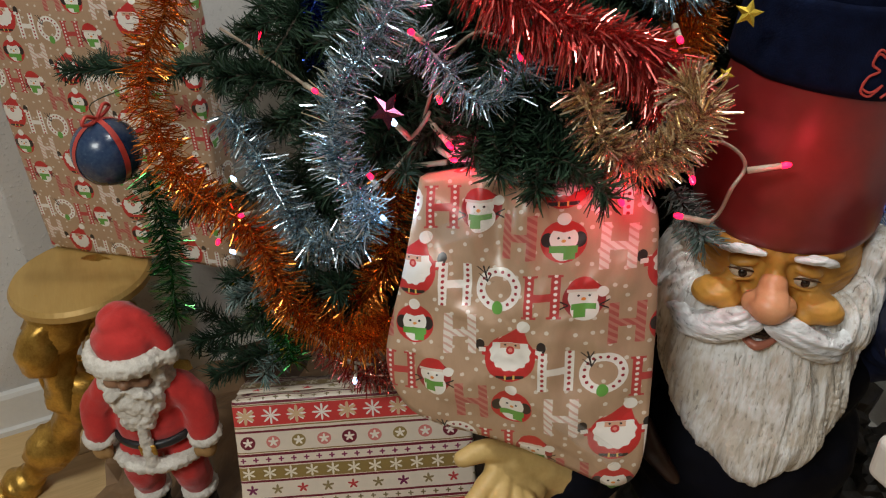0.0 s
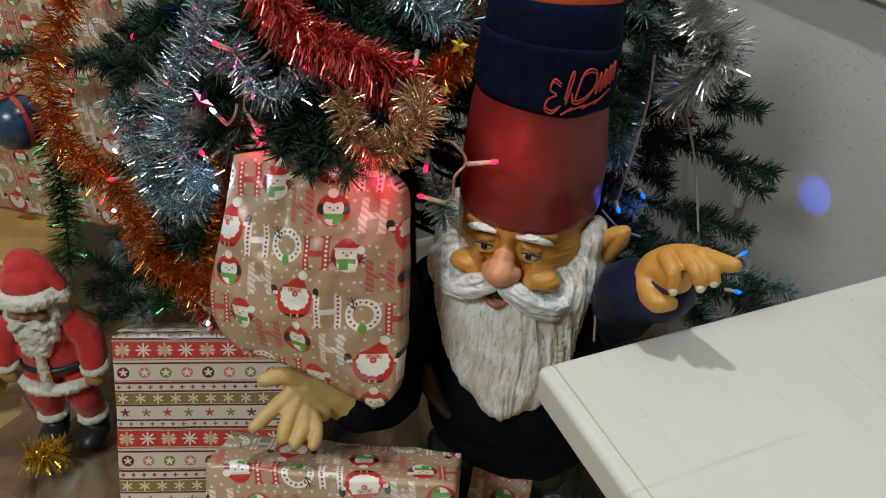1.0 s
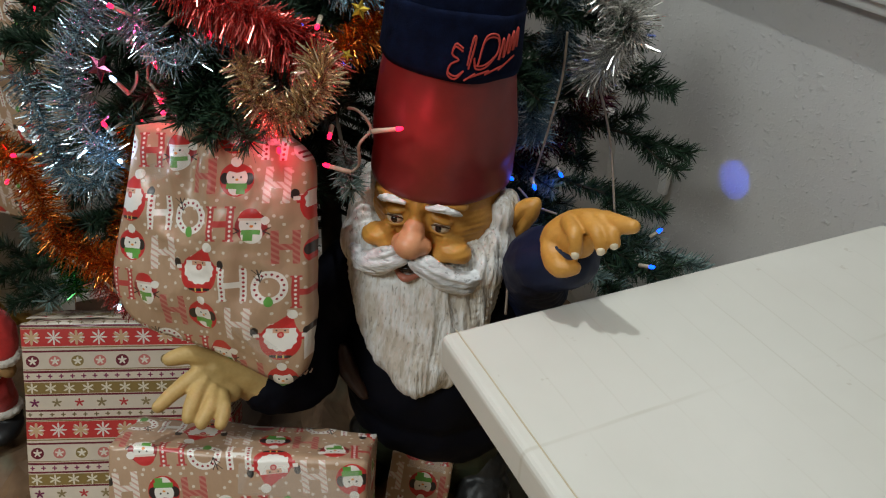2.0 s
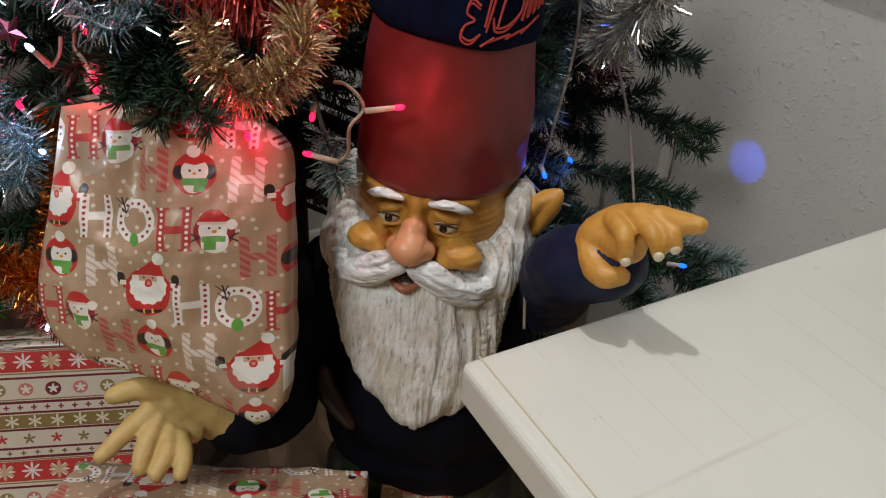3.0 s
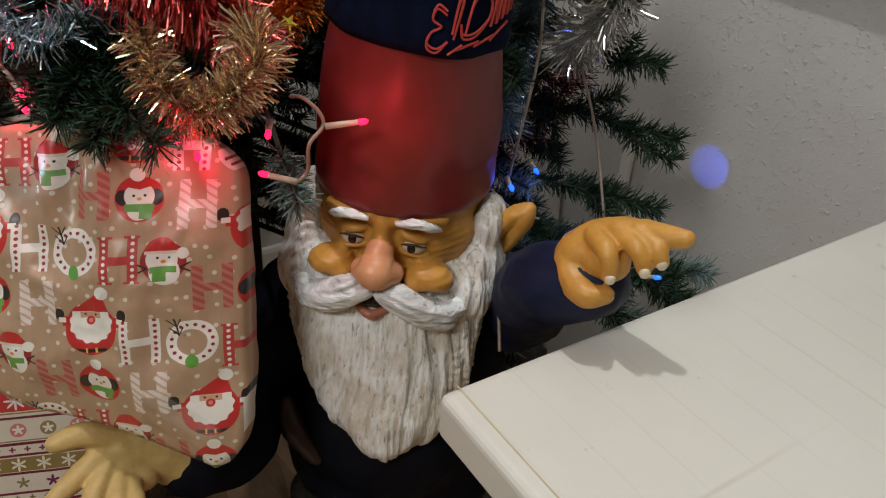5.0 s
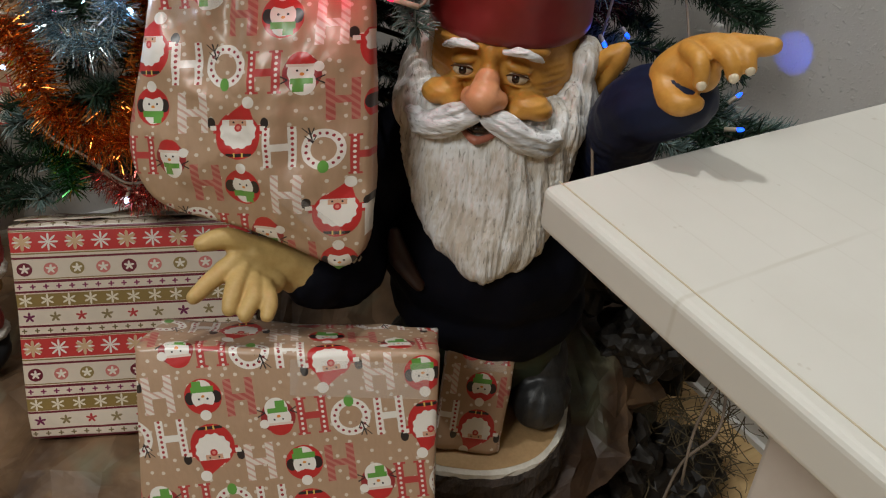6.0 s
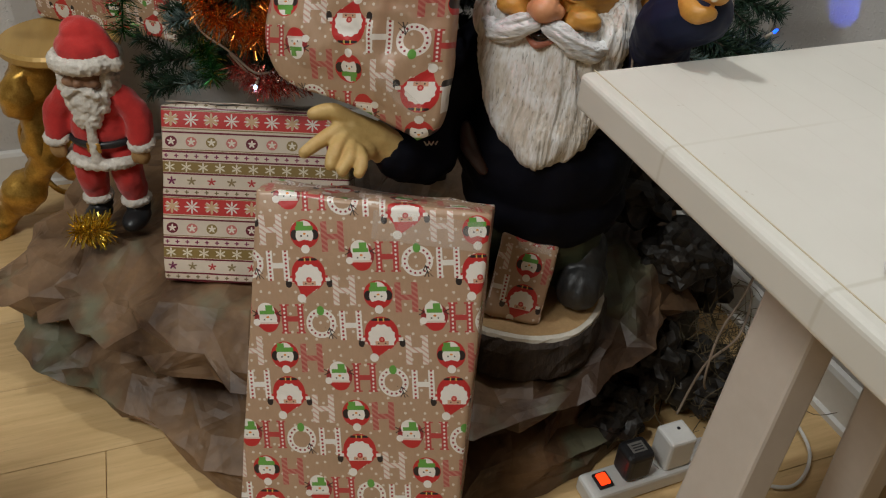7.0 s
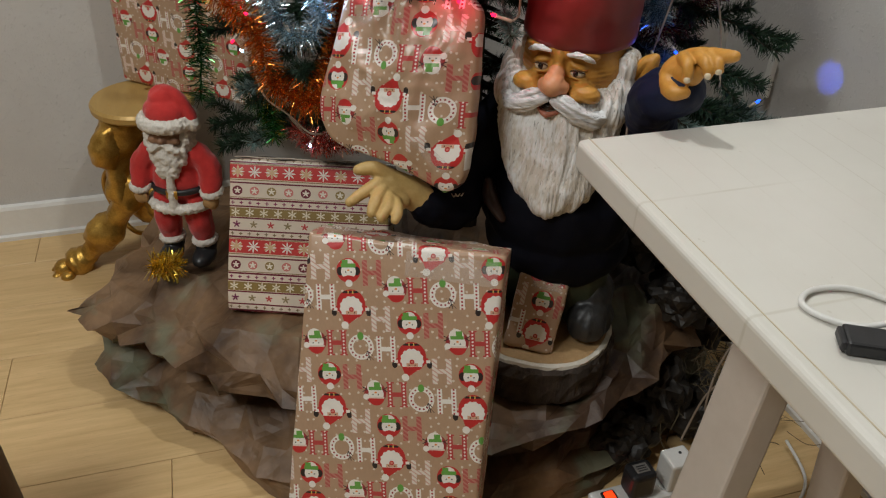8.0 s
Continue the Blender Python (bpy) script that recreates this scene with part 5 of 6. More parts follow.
# ---- tree, tinsel and lights ----
def spray(bm, line, count, length, radius0, angle, rng, width, mat=0, taper=0.75, droop=0.0):
    """Needles or foil strips round a line."""
    n = len(line)
    for i in range(count):
        t = rng.random()
        k = t * (n - 1)
        a = min(int(k), n - 2)
        p = line[a].lerp(line[a + 1], k - a)
        ahead = (line[a + 1] - line[a]).normalized()
        side = ahead.orthogonal().normalized()
        turn = rng.uniform(0, 2 * math.pi)
        out = side * math.cos(turn) + ahead.cross(side) * math.sin(turn)
        lean = angle + rng.uniform(-0.35, 0.35)
        way = (out * math.cos(lean) + ahead * math.sin(lean)).normalized()
        size = length * rng.uniform(0.65, 1.1)
        flat = way.cross(Vector((rng.uniform(-1, 1), rng.uniform(-1, 1), rng.uniform(-1, 1))))
        if flat.length < 1e-3:
            continue
        flat.normalize()
        bend = flat.cross(way) * size * rng.uniform(-0.22, 0.22) + Vector((0, 0, -droop * size))
        b0, b1, b2 = p + out * radius0, p + way * size * 0.55, p + way * size + bend
        w = width * rng.uniform(0.7, 1.2)
        v = [bm.verts.new(q) for q in (b0 - flat * w, b0 + flat * w, b1 + flat * w, b1 - flat * w, b2 + flat * w * taper, b2 - flat * w * taper)]
        bm.faces.new((v[0], v[1], v[2], v[3])).material_index = mat
        bm.faces.new((v[3], v[2], v[4], v[5])).material_index = mat


TRUNK = Vector((-0.60, 0.80, 0.0))


def christmas_tree():
    rng = random.Random(21)
    ob = thing("christmas_tree", pose(0, 0, 0), "dark green artificial Christmas tree hung with tinsel and lights", "tree")
    part("trunk", tube(spline([(-0.60, 0.80, 0.20), (-0.60, 0.80, 0.8), (-0.60, 0.80, 1.45)], 8), lambda t: 0.022 - 0.012 * t, 10), STEM, ob, smooth=True)

    def branch(tip, start_z=None, twigs=5, dense=1.0, frost=0.0, bare=0.12):
        tip = Vector(tip)
        start = Vector((TRUNK.x, TRUNK.y, start_z if start_z else tip.z + rng.uniform(-0.02, 0.08)))
        mid = start.lerp(tip, 0.55) + Vector((rng.uniform(-0.02, 0.02), rng.uniform(-0.02, 0.02), rng.uniform(-0.015, 0.03)))
        line = spline([start, mid, tip], 10)
        bm = tube(line, lambda t: 0.0045 - 0.003 * t, 5)
        lines = [line[max(1, int(len(line) * bare)):]]
        for k in range(twigs):
            t = 0.30 + 0.62 * (k + rng.random() * 0.6) / twigs
            p = line[int(t * (len(line) - 1))]
            ahead = (tip - start).normalized()
            side = ahead.cross(Vector((0, 0, 1))).normalized() * (1 if k % 2 else -1)
            reach = rng.uniform(0.06, 0.11) * (1.15 - 0.45 * t)
            q = p + (ahead * 0.75 + side * rng.uniform(0.5, 0.9) + Vector((0, 0, rng.uniform(-0.35, 0.3)))).normalized() * reach
            twig = spline([p, p.lerp(q, 0.5) + Vector((0, 0, rng.uniform(-0.006, 0.01))), q], 5)
            tube(twig, 0.0015, 4, bm)
            lines.append(twig)
        for i, li in enumerate(lines):
            long = sum((a - b).length for a, b in zip(li, li[1:]))
            spray(bm, li, int(long * 2600 * dense), 0.023, 0.001, 0.55, rng, 0.0008, 2 if rng.random() < frost else 1, 0.5)
        part("branch", bm, [STEM, NEEDLE, NEEDLE_FROST], ob)

    for tip in ((-0.874, 0.223, 0.849), (-0.640, 0.290, 0.540), (-0.600, 0.300, 0.510), (-0.600, 0.345, 0.620), (-0.700, 0.300, 0.700)):
        branch(tip, None, 6, 1.2, 0.25)
    for tip in ((-0.300, 0.590, 0.890), (-0.262, 0.610, 0.880), (-0.345, 0.560, 0.905), (-0.290, 0.630, 0.945), (-0.620, 0.398, 0.830), (-0.706, 0.395, 0.900), (-0.551, 0.457, 0.935), (-0.427, 0.517, 0.950), (-0.500, 0.420, 0.720), (-0.470, 0.400, 0.690)):
        branch(tip, None, 6, 1.1, 0.15)
    for tip in ((-0.281, 0.553, 0.898), (-0.251, 0.573, 0.89), (-0.291, 0.571, 0.92), (-0.255, 0.594, 0.905), (-0.309, 0.545, 0.905)):
        branch(tip, 1.06, 5, 1.3, 0.05, 0.45)
    for tip in ((-0.560, 0.420, 0.960), (-0.510, 0.430, 0.880), (-0.610, 0.380, 0.900), (-0.470, 0.480, 0.960), (-0.440, 0.500, 0.860), (-0.520, 0.460, 0.780), (-0.430, 0.560, 1.000), (-0.400, 0.560, 0.780), (-0.400, 0.620, 0.680), (-0.480, 0.500, 0.640), (-0.350, 0.660, 0.780), (-0.340, 0.700, 0.880)):
        branch(tip, None, 7, 1.3, 0.0)
    for tip in ((-0.105, 1.125, 0.655), (-0.095, 1.065, 0.640), (-0.25, 1.05, 0.60), (-0.30, 1.15, 0.62), (-0.36, 1.20, 0.55), (-0.22, 0.99, 0.57), (-0.28, 1.00, 0.51), (-0.38, 1.10, 0.48)):
        branch(tip, Vector(tip).z + 0.10, 6, 1.2, 0.15, 0.3)
    branch((-0.203, 0.712, 0.829), 0.92, 0, 2.0, 0.9, 0.80)
    for tip in ((-0.246, 1.225, 0.768), (-0.263, 1.185, 0.861), (-0.185, 1.140, 0.725), (-0.115, 1.170, 0.668), (-0.160, 1.090, 0.655), (-0.255, 1.115, 0.940), (-0.330, 1.060, 1.00), (-0.300, 1.000, 0.88), (-0.33, 1.11, 0.74), (-0.42, 1.20, 0.80), (-0.38, 1.15, 0.95)):
        branch(tip, Vector(tip).z + 0.06, 6, 1.2, 0.10 if tip[2] > 0.7 else 0.6)
    for k in range(140):
        a = rng.uniform(-2.6, 2.4) if k < 90 else rng.uniform(-2.35, -0.75)
        z = rng.uniform(0.50, 1.32) if k < 90 else rng.uniform(0.58, 1.12)
        reach = (0.40 - 0.14 * (z - 0.5)) * rng.uniform(0.6, 1.0)
        tip = TRUNK + Vector((math.cos(a) * reach, math.sin(a) * reach, z))
        if (tip - Vector((-0.204, 0.822, tip.z))).length < 0.14 or (tip.x > -0.30 and tip.z < 0.86) or tip.y > 1.33 or tip.x < -1.18:
            continue
        branch(tip, None, 5, 0.9, 0.08)
    return ob


def tinsel(points, mat, radius, label, count=2400, width=0.0007, core=0.004, mat2=None, share=0.0, droop=0.0):
    rng = random.Random(int(abs(points[0][0]) * 10000) + count)
    line = spline(points, 12)
    long = sum((a - b).length for a, b in zip(line, line[1:]))
    ob = thing("tinsel_garland", pose(0, 0, 0), label, "tinsel garland", "tinsel garlands on the tree")
    bm = bmesh.new()
    total = int(count * long / 0.4)
    spray(bm, line, int(total * (1 - share)), radius, 0.001, 0.25, rng, width, 0, 0.8, droop)
    if mat2:
        spray(bm, line, int(total * share), radius, 0.001, 0.25, rng, width, 1, 0.8, droop)
    part("foil_fringe", bm, [mat, mat2] if mat2 else [mat], ob)
    part("core_thread", tube(line, 0.0016, 5), mat, ob)
    return ob


def light_string(name, color, bulbs, wires, wire_mat, label):
    """A wire with sleeves and lit tips; bulbs are (tip, base) pairs."""
    ob = thing(name, pose(0, 0, 0), label, "string lights", "string lights on the tree")
    for w in wires:
        part("wire", tube(spline(w, 8), 0.0017, 6), wire_mat, ob, smooth=True)
    for tip, base in bulbs:
        tip, base = Vector(tip), Vector(base)
        way = (tip - base).normalized()
        sleeve = part("bulb_sleeve", tube([base, base.lerp(tip, 0.5), tip - way * 0.006], lambda t: 0.0029 - 0.0005 * t, 8), SOCKET, ob, smooth=True)
        bm = bmesh.new()
        turn = way.to_track_quat("Z", "Y").to_euler()
        ball(bm, tip - way * 0.003, (0.0027, 0.0027, 0.0052), [math.degrees(a) for a in turn], 2)
        part("lit_tip", bm, color, sleeve, smooth=True)
    return ob


christmas_tree()
gnome()
beanie()
doll()
tinsel([(-0.618, 0.386, 0.856), (-0.556, 0.404, 0.823), (-0.513, 0.413, 0.787), (-0.473, 0.426, 0.763), (-0.433, 0.455, 0.767), (-0.399, 0.476, 0.817), (-0.392, 0.452, 0.876), (-0.394, 0.448, 0.923), (-0.386, 0.474, 0.975), (-0.371, 0.502, 1.017), (-0.374, 0.52, 1.049)], FOIL_SILVER, 0.030, "silver blue foil tinsel looped in a deep swag over branches", 1700)
tinsel([(-0.371, 0.521, 0.996), (-0.346, 0.534, 0.977), (-0.318, 0.547, 0.955), (-0.306, 0.571, 0.951), (-0.314, 0.596, 0.97), (-0.311, 0.625, 0.944), (-0.305, 0.636, 0.92)], FOIL_SILVER, 0.026, "silver blue foil tinsel draped across the front branches", 1500)
tinsel([(-0.357, 0.567, 1.059), (-0.326, 0.586, 1.024), (-0.296, 0.621, 1.005), (-0.272, 0.653, 0.992), (-0.257, 0.681, 0.978), (-0.246, 0.699, 0.95)], FOIL_RED, 0.036, "thick salmon red foil tinsel swag on the tree", 3800, 0.0008, droop=0.25)
tinsel([(-0.274, 0.625, 0.965), (-0.241, 0.621, 0.938), (-0.217, 0.638, 0.918), (-0.201, 0.662, 0.931), (-0.199, 0.685, 0.957), (-0.222, 0.685, 0.971)], FOIL_GOLD, 0.027, "pale gold and rose foil tinsel bunched beside the red hat", 3400, 0.0008, mat2=FOIL_PINK, share=0.30)
tinsel([(-0.709, 0.377, 1.008), (-0.678, 0.35, 0.959), (-0.663, 0.314, 0.907), (-0.618, 0.31, 0.845), (-0.566, 0.323, 0.805), (-0.512, 0.368, 0.775), (-0.484, 0.385, 0.733), (-0.461, 0.397, 0.687), (-0.428, 0.429, 0.668), (-0.387, 0.461, 0.675), (-0.387, 0.481, 0.698)], FOIL_ORANGE, 0.033, "copper orange foil tinsel hanging in a long curve", 2100)
tinsel([(-0.437, 0.512, 0.839), (-0.429, 0.51, 0.784), (-0.441, 0.497, 0.724), (-0.461, 0.473, 0.673)], FOIL_ORANGE, 0.028, "copper orange foil tinsel behind the soft parcel", 2400)
tinsel([(-0.668, 0.289, 0.785), (-0.657, 0.288, 0.721), (-0.633, 0.286, 0.679), (-0.619, 0.274, 0.605)], FOIL_GREEN, 0.030, "dark green foil tinsel hanging straight down", 1700, mat2=NEEDLE, share=0.3)
tinsel([(-0.638, 0.361, 0.635), (-0.61, 0.37, 0.596), (-0.57, 0.394, 0.58), (-0.533, 0.395, 0.551)], FOIL_GREEN, 0.028, "dark green foil tinsel low on the tree", 1500, mat2=FOIL_YELLOW, share=0.15)
tinsel([(-0.521, 0.431, 0.575), (-0.472, 0.451, 0.57), (-0.438, 0.482, 0.572), (-0.429, 0.537, 0.58)], FOIL_PINK, 0.026, "rose red foil tinsel above the striped gift", 2000, mat2=FOIL_RED, share=0.5)
tinsel([(-0.318, 1.113, 1.05), (-0.3, 1.084, 0.999), (-0.253, 1.094, 0.961), (-0.272, 1.079, 0.918), (-0.307, 1.081, 0.882)], FOIL_WHITE, 0.040, "silver white foil tinsel on an outer branch", 3600, 0.0008)
tinsel([(-0.362, 1.033, 1.017), (-0.338, 1.054, 0.946), (-0.34, 1.032, 0.884), (-0.317, 1.001, 0.848), (-0.304, 1.003, 0.802)], FOIL_SILVER, 0.032, "silver blue foil tinsel hanging behind the statue", 4200)
tinsel([(-0.347, 0.99, 0.748), (-0.347, 1.054, 0.77), (-0.35, 1.11, 0.796), (-0.336, 1.124, 0.84)], FOIL_PURPLE, 0.034, "plum and gold foil tinsel low behind the statue", 2200, mat2=FOIL_GOLD, share=0.3)
tinsel([(-0.381, 0.841, 1.04), (-0.362, 0.804, 0.999), (-0.344, 0.79, 0.964), (-0.327, 0.755, 0.945), (-0.314, 0.715, 0.939)], FOIL_ORANGE, 0.032, "copper orange foil tinsel beside the navy beanie", 2400)
tinsel([(-0.372, 0.71, 1.051), (-0.353, 0.744, 1.014), (-0.353, 0.794, 0.996), (-0.372, 0.853, 1.021)], FOIL_SILVER, 0.032, "silver blue foil tinsel high on the tree", 2200)
tinsel([(-0.56, 0.491, 0.985), (-0.554, 0.481, 0.96), (-0.541, 0.478, 0.92)], FOIL_BLUE, 0.016, "short blue foil tinsel ornament hanging inside the tree", 2600)
tinsel([(-0.588, 0.135, 0.272), (-0.572, 0.158, 0.278), (-0.576, 0.184, 0.272)], FOIL_YELLOW, 0.034, "bright gold foil tinsel bow at the doll's boots", 2600, 0.0011)

red_bulbs = [((-0.563, 0.428, 0.955), (-0.567, 0.427, 0.933)), ((-0.334, 0.505, 1.011), (-0.381, 0.541, 0.976)), ((-0.328, 0.598, 0.973), (-0.352, 0.605, 0.978)), ((-0.373, 0.543, 0.929), (-0.38, 0.542, 0.944)), ((-0.349, 0.542, 0.895), (-0.373, 0.535, 0.909)), ((-0.339, 0.541, 0.887), (-0.368, 0.535, 0.888)), ((-0.417, 0.52, 0.849), (-0.368, 0.545, 0.871)), ((-0.391, 0.477, 0.864), (-0.401, 0.485, 0.845)), ((-0.229, 0.642, 0.873), (-0.247, 0.647, 0.881)), ((-0.204, 0.69, 0.893), (-0.219, 0.698, 0.899)), ((-0.214, 0.686, 0.858), (-0.202, 0.712, 0.85)), ((-0.574, 0.341, 0.72), (-0.59, 0.352, 0.728)), ((-0.499, 0.365, 0.792), (-0.524, 0.383, 0.778)), ((-0.245, 0.694, 0.996), (-0.268, 0.705, 1)), ((-0.469, 0.456, 0.921), (-0.492, 0.451, 0.921)), ((-0.176, 0.76, 0.905), (-0.192, 0.733, 0.899)), ((-0.224, 0.658, 0.862), (-0.241, 0.662, 0.868)), ((-0.315, 0.59, 0.863), (-0.34, 0.583, 0.854))]
light_string("red_string_lights", RED_GLOW, red_bulbs, [[(-0.647, 0.401, 0.94), (-0.574, 0.432, 0.926), (-0.492, 0.451, 0.921), (-0.441, 0.469, 0.914)], [(-0.384, 0.488, 0.859), (-0.404, 0.525, 0.875), (-0.378, 0.536, 0.934), (-0.374, 0.54, 0.956), (-0.379, 0.58, 0.983), (-0.352, 0.605, 0.978)], [(-0.378, 0.532, 0.917), (-0.373, 0.535, 0.909), (-0.356, 0.546, 0.898)], [(-0.225, 0.719, 0.914), (-0.209, 0.722, 0.918), (-0.197, 0.729, 0.911), (-0.194, 0.732, 0.899), (-0.19, 0.718, 0.887), (-0.201, 0.721, 0.859), (-0.202, 0.712, 0.85)], [(-0.529, 0.372, 0.746), (-0.53, 0.372, 0.692), (-0.516, 0.384, 0.64), (-0.489, 0.42, 0.613), (-0.462, 0.45, 0.588), (-0.436, 0.47, 0.596)]], WIRE, "string of red lights with pale sleeves on clear wire")
white_bulbs = [((-0.369, 0.495, 0.924), (-0.366, 0.51, 0.904)), ((-0.589, 0.374, 0.791), (-0.59, 0.384, 0.773)), ((-0.394, 0.486, 0.814), (-0.412, 0.498, 0.79)), ((-0.576, 0.354, 0.705), (-0.577, 0.372, 0.69)), ((-0.445, 0.448, 0.569), (-0.463, 0.456, 0.576))]
light_string("white_string_lights", WHITE_GLOW, white_bulbs, [[(-0.366, 0.51, 0.904), (-0.358, 0.518, 0.917), (-0.343, 0.521, 0.936)], [(-0.463, 0.456, 0.576), (-0.484, 0.442, 0.581), (-0.497, 0.421, 0.606)]], WIRE, "string of cool white lights on clear wire")
blue_bulbs = [((-0.323, 0.746, 0.927), (-0.334, 0.731, 0.916)), ((-0.348, 0.707, 0.965), (-0.362, 0.703, 0.974)), ((-0.245, 0.974, 0.76), (-0.261, 0.977, 0.767)), ((-0.11, 1.076, 0.697), (-0.128, 1.068, 0.691)), ((-0.174, 1.134, 0.704), (-0.177, 1.12, 0.693)), ((-0.28, 1.037, 0.75), (-0.289, 1.032, 0.76)), ((-0.272, 0.955, 0.764), (-0.281, 0.946, 0.77))]
light_string("blue_string_lights", BLUE_GLOW, blue_bulbs, [[(-0.31, 1.038, 0.941), (-0.293, 1.027, 0.886), (-0.277, 1.004, 0.822), (-0.26, 0.979, 0.766)], [(-0.3, 1.079, 0.893), (-0.269, 1.086, 0.838), (-0.243, 1.086, 0.791), (-0.201, 1.076, 0.716)], [(-0.183, 0.895, 0.739), (-0.14, 0.882, 0.726), (-0.097, 0.859, 0.692)], [(-0.264, 0.96, 0.755), (-0.242, 0.976, 0.736), (-0.223, 0.998, 0.729)]], WIRE, "string of blue lights on clear wire")


# ---- baubles and small ornaments ----
def bauble():
    ob = thing("bauble", pose(-0.698, 0.251, 0.804), "blue painted glass bauble tied with a red ribbon", "bauble")
    bm = bmesh.new()
    bmesh.ops.create_uvsphere(bm, u_segments=40, v_segments=24, radius=0.040)
    part("ball", bm, BAUBLE, ob, smooth=True)
    bm = bmesh.new()
    for turn in (0, 90):
        m = Matrix.Rotation(radians(turn + 28), 4, "Z")
        line = [m @ Vector((0.0408 * math.sin(a), 0, 0.0408 * math.cos(a))) for a in [k * 2 * math.pi / 40 for k in range(41)]]
        side = m @ Vector((0, 0.0035, 0))
        vs = [(bm.verts.new(p - side), bm.verts.new(p + side)) for p in line]
        for a, b in zip(vs, vs[1:]):
            bm.faces.new((a[0], a[1], b[1], b[0]))
    for s in (-1, 1):
        line = spline([(0, 0, 0.042), (0.014 * s, -0.010 * s, 0.052), (0.022 * s, -0.016 * s, 0.046), (0.010 * s, -0.006 * s, 0.041), (0, 0, 0.042)], 6)
        tube(line, 0.0022, 6, bm)
    part("ribbon", bm, RIBBON, ob, "red satin ribbon", True)
    part("hook", tube(spline([(0, 0, 0.040), (0.002, 0, 0.062), (0.03, 0.06, 0.085)], 6), 0.0007, 5), GREEN_WIRE, ob)


def star(place, size, mat, turn, label):
    bm = bmesh.new()
    ring = []
    for k in range(10):
        r = size if k % 2 == 0 else size * 0.45
        a = k * math.pi / 5
        ring.append((r * math.sin(a), r * math.cos(a)))
    front = [bm.verts.new((x, y, 0.0008)) for x, y in ring]
    back = [bm.verts.new((x, y, -0.0008)) for x, y in ring]
    for k in range(10):
        bm.faces.new((front[k], back[k], back[(k + 1) % 10], front[(k + 1) % 10]))
    top, low = bm.verts.new((0, 0, 0.003)), bm.verts.new((0, 0, -0.003))
    for k in range(10):
        bm.faces.new((top, front[(k + 1) % 10], front[k])), bm.faces.new((low, back[k], back[(k + 1) % 10]))
    bmesh.ops.recalc_face_normals(bm, faces=bm.faces)
    ob = mesh_object("star_ornament", bm, mat)
    ob.matrix_world = pose(*place, *turn)
    return tagged(ob, label, "star ornament", "star ornaments in the tinsel")


bauble()
star((-0.219, 0.732, 1.019), 0.011, FOIL_YELLOW, (70, 10, 50), "small gold foil star caught in orange tinsel")
star((-0.214, 0.715, 0.976), 0.007, FOIL_YELLOW, (80, 30, 60), "small gold foil star hanging beside the beanie")
star((-0.673, 0.287, 0.874), 0.007, FOIL_RED, (75, 20, 70), "small red foil star in orange tinsel")
star((-0.626, 0.338, 0.866), 0.007, FOIL_RED, (75, 40, 70), "small red foil star in orange tinsel")
star((-0.416, 0.481, 0.752), 0.009, FOIL_ORANGE, (75, 10, 60), "small copper foil star in orange tinsel")
star((-0.348, 0.485, 0.943), 0.016, FOIL_PURPLE, (70, 25, 40), "plum foil star inside the silver tinsel")
star((-0.317, 1.052, 0.722), 0.013, FOIL_PURPLE, (75, 15, 55), "plum foil star beside a blue bulb")


